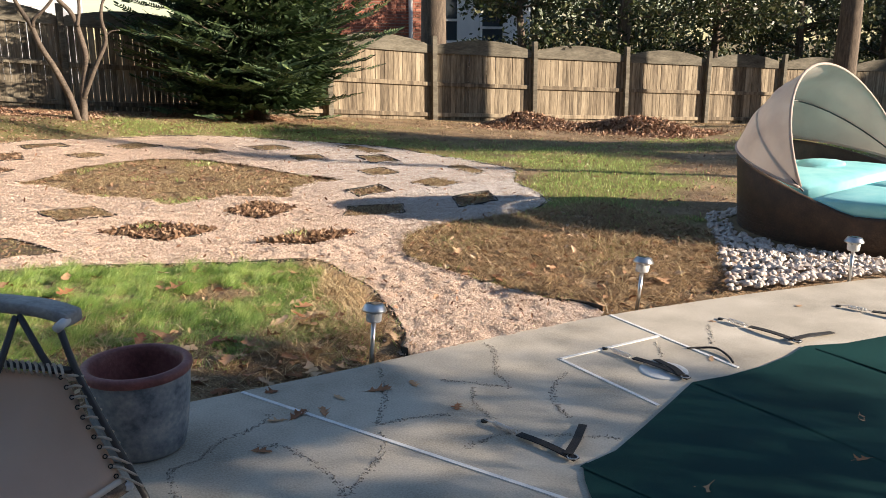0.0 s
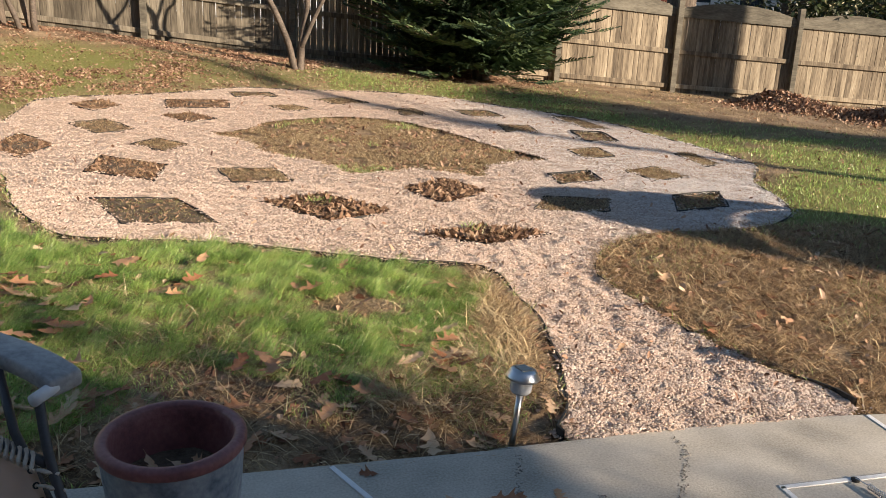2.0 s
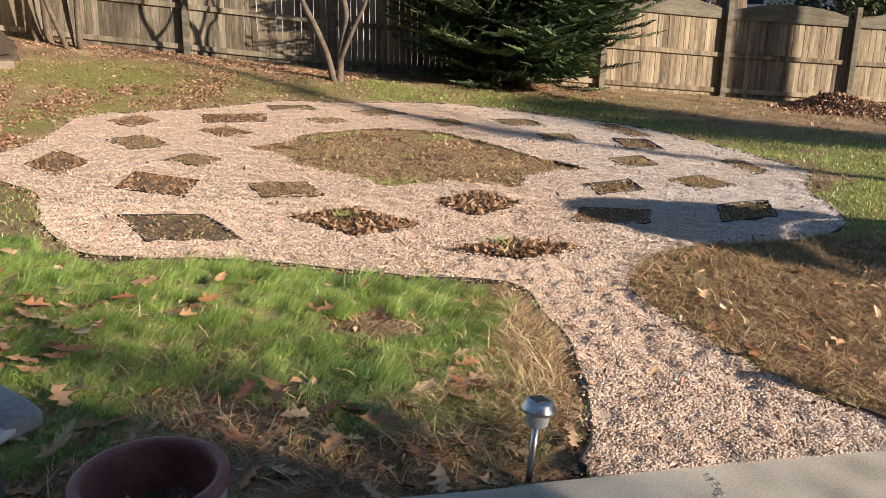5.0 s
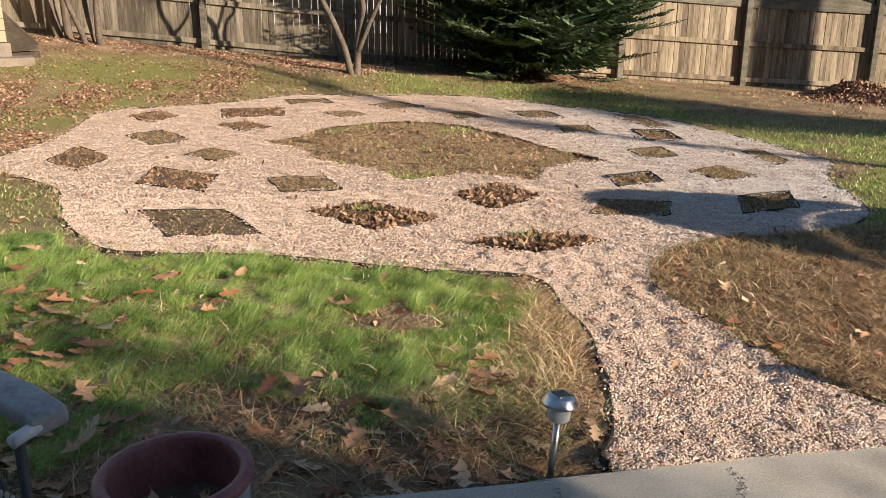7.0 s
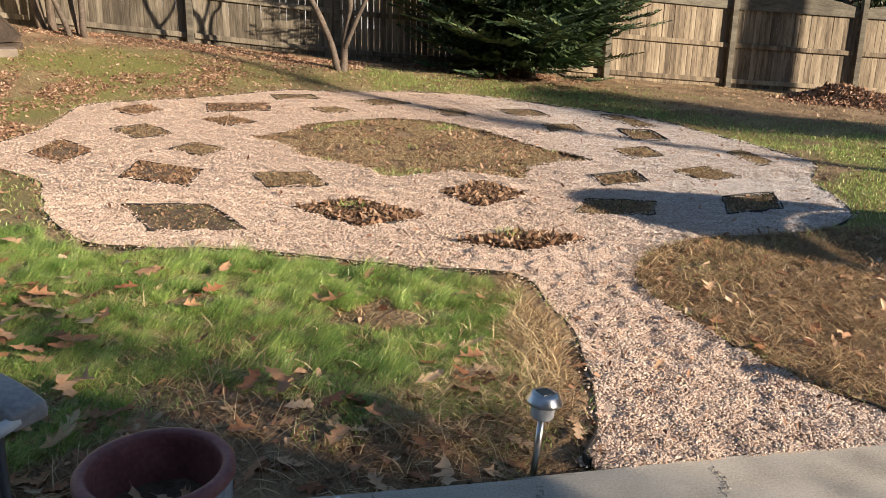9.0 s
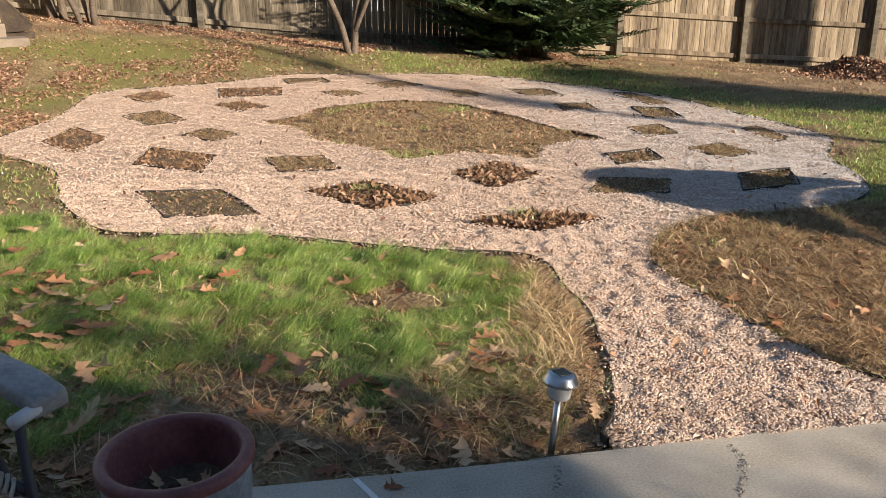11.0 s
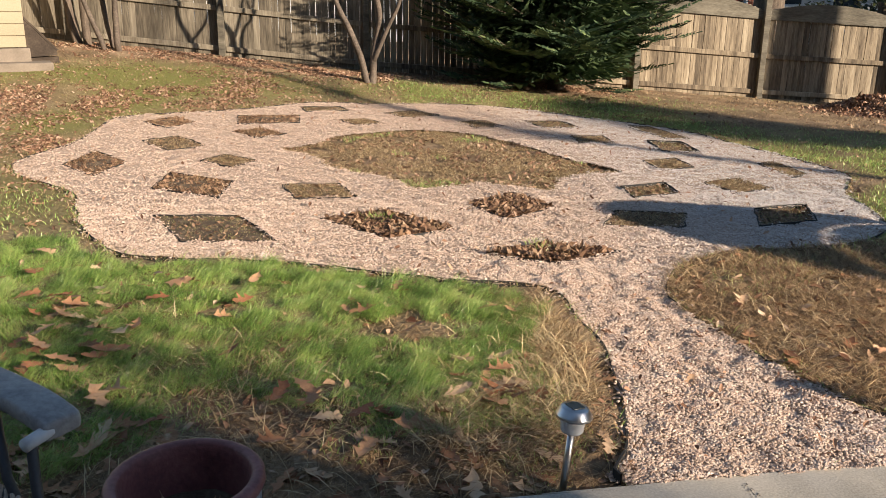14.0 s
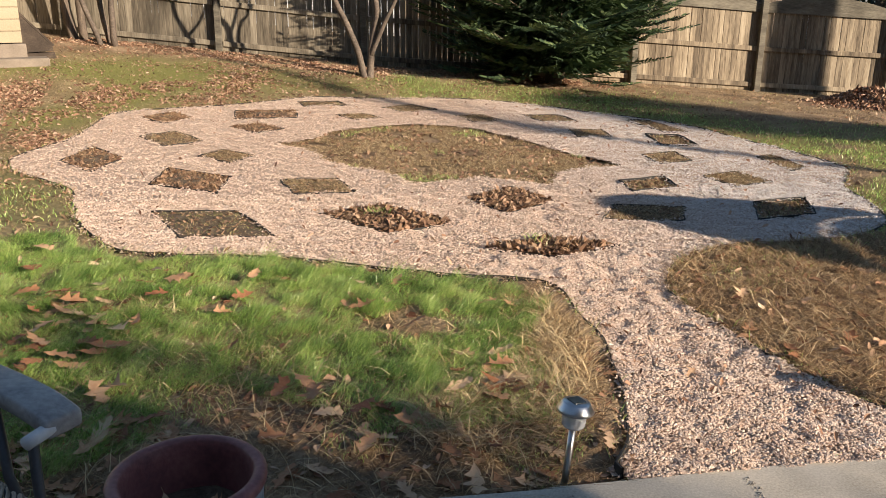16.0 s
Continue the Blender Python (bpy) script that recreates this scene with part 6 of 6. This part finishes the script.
            blades("straw_fill", x + ax * uu + bx * vv, y + ay * uu + by * vv, rng.uniform(0.03, 0.08, st), rng.uniform(0.003, 0.006, st), 2.2, M["turf"], "", "", 420 + k, 0.0, e)
            bits("leaf_fill", xs[: n // 10], ys[: n // 10], rng.uniform(0.009, 0.018, n // 10), M["bed_leaf"], "", "", 450 + k, 0.012, 0.5, e)


def build_litter():
    drifts = ((-2.3, 12.0, 0.9, 0.5), (-1.5, 12.4, 0.8, 0.35), (-3.6, 11.6, 1.3, 0.7), (-2.0, 10.2, 0.5, 0.5), (-2.9, 15.6, 1.6, 0.35), (0.0, 15.2, 1.5, 0.45), (-0.3, 13.2, 0.6, 0.7), (0.8, 14.5, 0.8, 0.6), (-0.7, 12.2, 0.5, 0.3), (-2.6, 9.4, 0.5, 0.4), (4.4, 15.2, 1.5, 0.4))

    def west(xs, ys):
        d = sum(np.exp(-((xs - x) / a) ** 2 - ((ys - y) / b) ** 2) for x, y, a, b in drifts) + 0.10
        n = field(xs, ys, 1.9, 7) + 0.6 * field(xs, ys, 5.5, 71)
        return off_paths(xs, ys) & (np.random.default_rng(2).random(len(xs)) < d * np.clip(0.55 + 1.5 * n, 0, 1.6))
    xs, ys, rng = scatter(260000, -7, 6, 8, 15.9, 51, west)
    bits("leaf_litter", xs, ys, rng.uniform(0.009, 0.022, len(xs)), M["litter"], "drift of brown fallen leaves before the fence", "leaves", 52, 0.015)
    xs, ys, rng = scatter(6000, -6, 17, 5.0, 15.8, 53, off_paths)
    bits("leaf_litter", xs, ys, rng.uniform(0.010, 0.024, len(xs)), M["litter"], "scattered fallen leaves over the yard", "leaves", 54, 0.015)
    xs, ys, rng = scatter(3600, 0.3, 3.8, 7.9, 11.1, 155, lambda x, y: in_centre(x, y) & (field(x, y, 2.4, 92) > -0.15))
    bits("leaf_litter", xs, ys, rng.uniform(0.008, 0.022, len(xs)), M["litter"], "leaf scraps over the middle bed", "leaves", 156, 0.0)
    xs, ys, rng = scatter(700, -2, 6, 5.4, 12.6, 55, on_gravel)
    bits("leaf_litter", xs, ys, rng.uniform(0.008, 0.02, len(xs)), M["litter"], "small leaf scraps on the gravel", "leaves", 56, GRAVEL_TOP)
    xs, ys, rng = scatter(260, 1.9, 3.1, 3.5, 5.6, 57, on_gravel)
    bits("leaf_litter", xs, ys, rng.uniform(0.006, 0.014, len(xs)), M["litter"], "small leaf scraps on the path", "leaves", 58, GRAVEL_TOP)
    xs, ys, rng = scatter(1300, -2.5, 2.1, 3.45, 4.6, 59, off_paths)
    bits("leaf_litter", xs, ys, rng.uniform(0.007, 0.022, len(xs)), M["litter"], "broken leaf scraps by the deck", "leaves", 60, 0.015)
    xs, ys, rng = scatter(900, 2.8, 5.4, 3.4, 6.2, 61, off_paths)
    bits("leaf_litter", xs, ys, rng.uniform(0.008, 0.024, len(xs)), M["bed_leaf"], "broken leaf scraps in the dry grass", "leaves", 62, 0.02)
    for n, x0, x1, y0, y1, lo, hi, seed, lab, rule in ((260, -1.8, 1.9, 4.3, 6.3, 0.010, 0.028, 651, "torn leaf pieces lying in the lawn", lambda x, y: inside(x, y, LAWN)),
                                                       (170, -2.0, 2.0, 3.45, 4.5, 0.010, 0.026, 652, "torn leaf pieces on the bare strip", off_paths),
                                                       (600, 2.8, 5.4, 3.4, 6.2, 0.014, 0.034, 653, "torn leaf pieces on the dry mat", off_paths)):
        xs, ys, rng = scatter(n, x0, x1, y0, y1, seed, rule)
        bits("leaf_pieces", xs, ys, rng.uniform(lo, hi, len(xs)), M["oak_scrap"], lab, "leaves", seed + 10, 0.02, 0.35)
    # raked heap
    a, b = Vector((9.7, 14.4)), Vector((11.2, 10.3))
    rng = np.random.default_rng(63)
    n = 19000
    t, s = rng.uniform(-0.05, 1.05, n), rng.normal(0, 0.42, n)
    d = (b - a).normalized()
    xs, ys = a.x + (b.x - a.x) * t - d.y * s * (1.0 + 0.2 * np.sin(t * 9)), a.y + (b.y - a.y) * t + d.x * s
    hgt = 0.29 * np.exp(-(s / 0.42) ** 2) * np.clip(np.minimum(t + 0.1, 1.1 - t) * 5, 0, 1) * (0.75 + 0.3 * np.sin(t * 11))
    zs = ground_z(xs, ys) + hgt * rng.uniform(0.75, 1.0, n)
    e = thing("leaf_pile", Matrix.Identity(4), "long raked heap of brown fallen leaves", "leaf pile")
    bits("heap_surface", xs, ys, rng.uniform(0.015, 0.034, n), M["litter"], "", "", 64, 0, 0.7, e, zs)
    V, F, m = [], [], 22
    for i in range(m):
        for j in range(9):
            tt, ss = -0.05 + 1.1 * i / (m - 1), (j / 8 * 2 - 1) * 0.85
            x, y = a.x + (b.x - a.x) * tt - d.y * ss, a.y + (b.y - a.y) * tt + d.x * ss
            h = 0.26 * math.exp(-(ss / 0.42) ** 2) * min(1, max(0, min(tt + 0.1, 1.1 - tt) * 5)) * (0.75 + 0.3 * math.sin(tt * 11))
            V.append((x, y, gz(x, y) + h - 0.02))
    F = [(i * 9 + j, i * 9 + j + 1, i * 9 + j + 10, i * 9 + j + 9) for i in range(m - 1) for j in range(8)]
    raw("core", V, F, M["soil"], e, True)


def leaf_mesh(seed):
    """A lobed oak leaf, dried and curled."""
    rng = random.Random(seed)
    me = bpy.data.meshes.new("oak_leaf")
    V, F = [], []
    st = [(0.0, 0.010, 0), (0.08, 0.06, 0), (0.17, 0.15, 0.03), (0.25, 0.38, 0.12), (0.31, 0.20, 0.04), (0.39, 0.12, 0), (0.46, 0.22, 0.03), (0.54, 0.46, 0.15), (0.61, 0.26, 0.05), (0.69, 0.13, 0), (0.75, 0.19, 0.03), (0.81, 0.30, 0.12), (0.87, 0.15, 0.03), (1.0, 0.015, 0)]
    curl, roll, twist = rng.uniform(-0.5, 0.9), rng.uniform(-0.3, 1.1), rng.uniform(-0.9, 0.9)
    for t, w, fwd in st:
        for sd in (-1, -0.5, 0, 0.5, 1):
            ww = w * (rng.uniform(0.45, 1.2) if w > 0.25 else rng.uniform(0.7, 1.2))
            x, y = t - 0.5 + fwd * abs(sd) * rng.uniform(0.7, 1.3), sd * ww * 0.88
            z = curl * (t - 0.5) ** 2 * 0.7 + roll * y * y * 1.4 + twist * y * (t - 0.5) + rng.uniform(-0.01, 0.01) + (rng.uniform(-0.03, 0.03) if w > 0.2 and abs(sd) == 1 else 0)
            V.append((x, y, z))
    for i in range(len(st) - 1):
        for j in range(4):
            p = i * 5 + j
            F.append((p, p + 1, p + 6, p + 5))
    i = len(V)
    V += [(-0.5, -0.008, 0.0 + curl * 0.175), (-0.5, 0.008, curl * 0.175), (-0.72, 0.01, curl * 0.2 + 0.02), (-0.72, -0.006, curl * 0.2 + 0.02)]
    F.append((i, i + 1, i + 2, i + 3))
    low = min(v[2] for v in V)
    me.from_pydata([(x, y, z - low) for x, y, z in V], [], F)
    me.update()
    me.shade_smooth()
    me.materials.append(M["oak"])
    return me


LEAVES = [leaf_mesh(k) for k in range(9)]
leaf_rng = random.Random(77)


def oak_leaf(x, y, size, turn=None, z=None, tilt=12, flat=0.65, label="dry curled brown oak leaf on the ground", group="fallen oak leaves"):
    ob = new("oak_leaf", LEAVES[leaf_rng.randrange(9)])
    t = leaf_rng.uniform(0, 360) if turn is None else turn
    ob.matrix_world = pose(x, y, (gz(x, y) + 0.006) if z is None else z, leaf_rng.uniform(-tilt, tilt), leaf_rng.uniform(-tilt, tilt), t) @ Matrix.Diagonal((size * 0.9, size * leaf_rng.uniform(0.65, 1.05), size * flat, 1))
    return tagged(ob, label, "leaf", group)


build_stones()
build_growth()
build_litter()
# the larger leaves that lie singly on the lawn and along its edge
LARGE_LEAVES = [(-0.17, 5.87, 0.15), (-0.03, 5.71, 0.19), (0.03, 5.74, 0.14), (-0.21, 5.66, 0.11), (-0.10, 5.44, 0.15), (-0.65, 5.53, 0.18), (-0.51, 5.39, 0.17), (-0.55, 5.27, 0.2), (-0.30, 5.01, 0.16), (-0.21, 4.96, 0.2), (-0.13, 5.05, 0.15), (-0.31, 4.81, 0.2), (-0.20, 4.76, 0.2),
                (-0.25, 4.68, 0.15), (0.36, 4.64, 0.15), (0.28, 5.14, 0.13), (0.36, 5.37, 0.14), (0.40, 5.69, 0.15), (0.59, 5.59, 0.14), (0.99, 5.50, 0.17), (1.22, 5.51, 0.13), (1.00, 5.14, 0.17), (0.91, 5.16, 0.12), (1.24, 4.87, 0.17), (1.66, 5.08, 0.13), (1.77, 5.02, 0.12), (0.60, 4.21, 0.2), (0.71, 4.24, 0.17)]
MORE_LEAVES = [(0.74, 4.16, 0.18), (-0.08, 4.32, 0.2), (-0.14, 4.28, 0.18), (0.13, 4.0, 0.19), (1.55, 4.16, 0.22), (1.62, 4.12, 0.18), (1.57, 4.35, 0.16), (1.48, 4.06, 0.16), (1.35, 4.14, 0.15), (1.25, 4.0, 0.17), (1.13, 3.91, 0.2), (0.94, 4.01, 0.17), (0.80, 4.01, 0.14), (0.94, 3.75, 0.17), (1.25, 3.69, 0.13), (1.31, 3.53, 0.17), (0.99, 3.58, 0.15),
               (1.06, 3.50, 0.12), (1.10, 3.60, 0.11), (1.88, 3.59, 0.14), (1.85, 3.68, 0.13), (0.64, 3.61, 0.16), (0.59, 3.85, 0.13), (-0.56, 5.02, 0.17), (-0.54, 4.85, 0.16), (-0.39, 4.67, 0.16), (-0.49, 4.60, 0.15), (-0.28, 3.95, 0.15), (-0.05, 3.83, 0.17), (-0.20, 3.93, 0.15), (-0.04, 3.95, 0.13), (3.13, 5.12, 0.14), (2.95, 4.28, 0.16), (2.98, 4.36, 0.15)]
for x, y, size in LARGE_LEAVES + MORE_LEAVES + [(1.60, 4.22, 0.2), (1.68, 4.06, 0.16), (1.50, 4.20, 0.17), (1.74, 4.5, 0.12), (1.42, 3.72, 0.14), (1.3, 3.82, 0.12)] + [(3.35, 4.45, 0.13), (3.28, 3.62, 0.13), (3.55, 3.60, 0.12), (3.9, 3.72, 0.12), (-0.96, 6.41, 0.16), (-0.90, 6.00, 0.18)]:
    oak_leaf(x, y, size, z=float(soil_z(np.array([x]), np.array([y]))[0]) + (0.045 if inside(np.array([x]), np.array([y]), LAWN)[0] else 0.022), tilt=20)
for x, y, s in ((2.41, 4.19, 0.12), (2.92, 4.63, 0.11), (2.6, 5.2, 0.08)):
    oak_leaf(x, y, s, z=GRAVEL_TOP, label="dry brown oak leaf on the gravel path")
for x, y, s in ((1.04, 3.36, 0.11), (1.06, 3.06, 0.19), (0.96, 3.05, 0.14), (0.81, 2.81, 0.14), (1.49, 3.13, 0.2), (1.67, 3.11, 0.13), (1.72, 2.78, 0.12), (1.29, 3.14, 0.12), (1.17, 3.03, 0.15), (3.65, 3.05, 0.07), (4.36, 2.99, 0.10), (3.18, 2.62, 0.11)):
    oak_leaf(x, y, s * 0.72, z=0.002, tilt=4, flat=0.4, label="dry oak leaf lying on the concrete deck")
for x, y, s in ((2.61, 1.86, 0.13), (2.72, 1.72, 0.15), (2.87, 1.56, 0.11), (3.22, 1.79, 0.10), (2.11, 1.69, 0.17), (2.31, 1.82, 0.06), (3.5, 2.2, 0.09), (4.4, 2.0, 0.12), (3.7, 1.2, 0.12)):
    oak_leaf(x, y, s * 0.9, z=0.0, tilt=6, flat=0.5, label="pale dry oak leaf on the pool cover")
for k in range(14):
    a, r = leaf_rng.uniform(0, 6.28), leaf_rng.uniform(0.02, 0.11)
    oak_leaf(0.405 + r * math.cos(a), 3.105 + r * math.sin(a), leaf_rng.uniform(0.08, 0.13), z=0.228, tilt=45, label="dry oak leaf fallen into the pot")
# and the loose rest of them, picked by zone
for n, x0, x1, y0, y1, lo, hi in ((28, -0.6, 1.8, 3.5, 4.1, 0.07, 0.14), (8, -1.4, 1.8, 4.5, 6.1, 0.06, 0.10), (14, -1.5, -0.7, 3.9, 6.0, 0.11, 0.2), (30, -0.72, -0.25, 4.45, 5.7, 0.10, 0.17), (34, -0.55, 0.25, 3.55, 4.05, 0.09, 0.16), (18, 1.2, 2.05, 3.5, 4.7, 0.09, 0.17), (22, 2.9, 5.2, 3.5, 5.9, 0.08, 0.15), (14, -3.5, -1.0, 6.0, 9.0, 0.08, 0.14), (18, -2.5, 7.5, 12.6, 15.2, 0.09, 0.15), (8, 6.0, 9.0, 6.0, 10.5, 0.09, 0.14)):
    for k in range(n):
        x, y = leaf_rng.uniform(x0, x1), leaf_rng.uniform(y0, y1)
        if off_paths(np.array([x]), np.array([y]))[0]:
            oak_leaf(x, y, leaf_rng.uniform(lo, hi), z=float(soil_z(np.array([x]), np.array([y]))[0]) + (0.025 if inside(np.array([x]), np.array([y]), LAWN)[0] else 0.006))
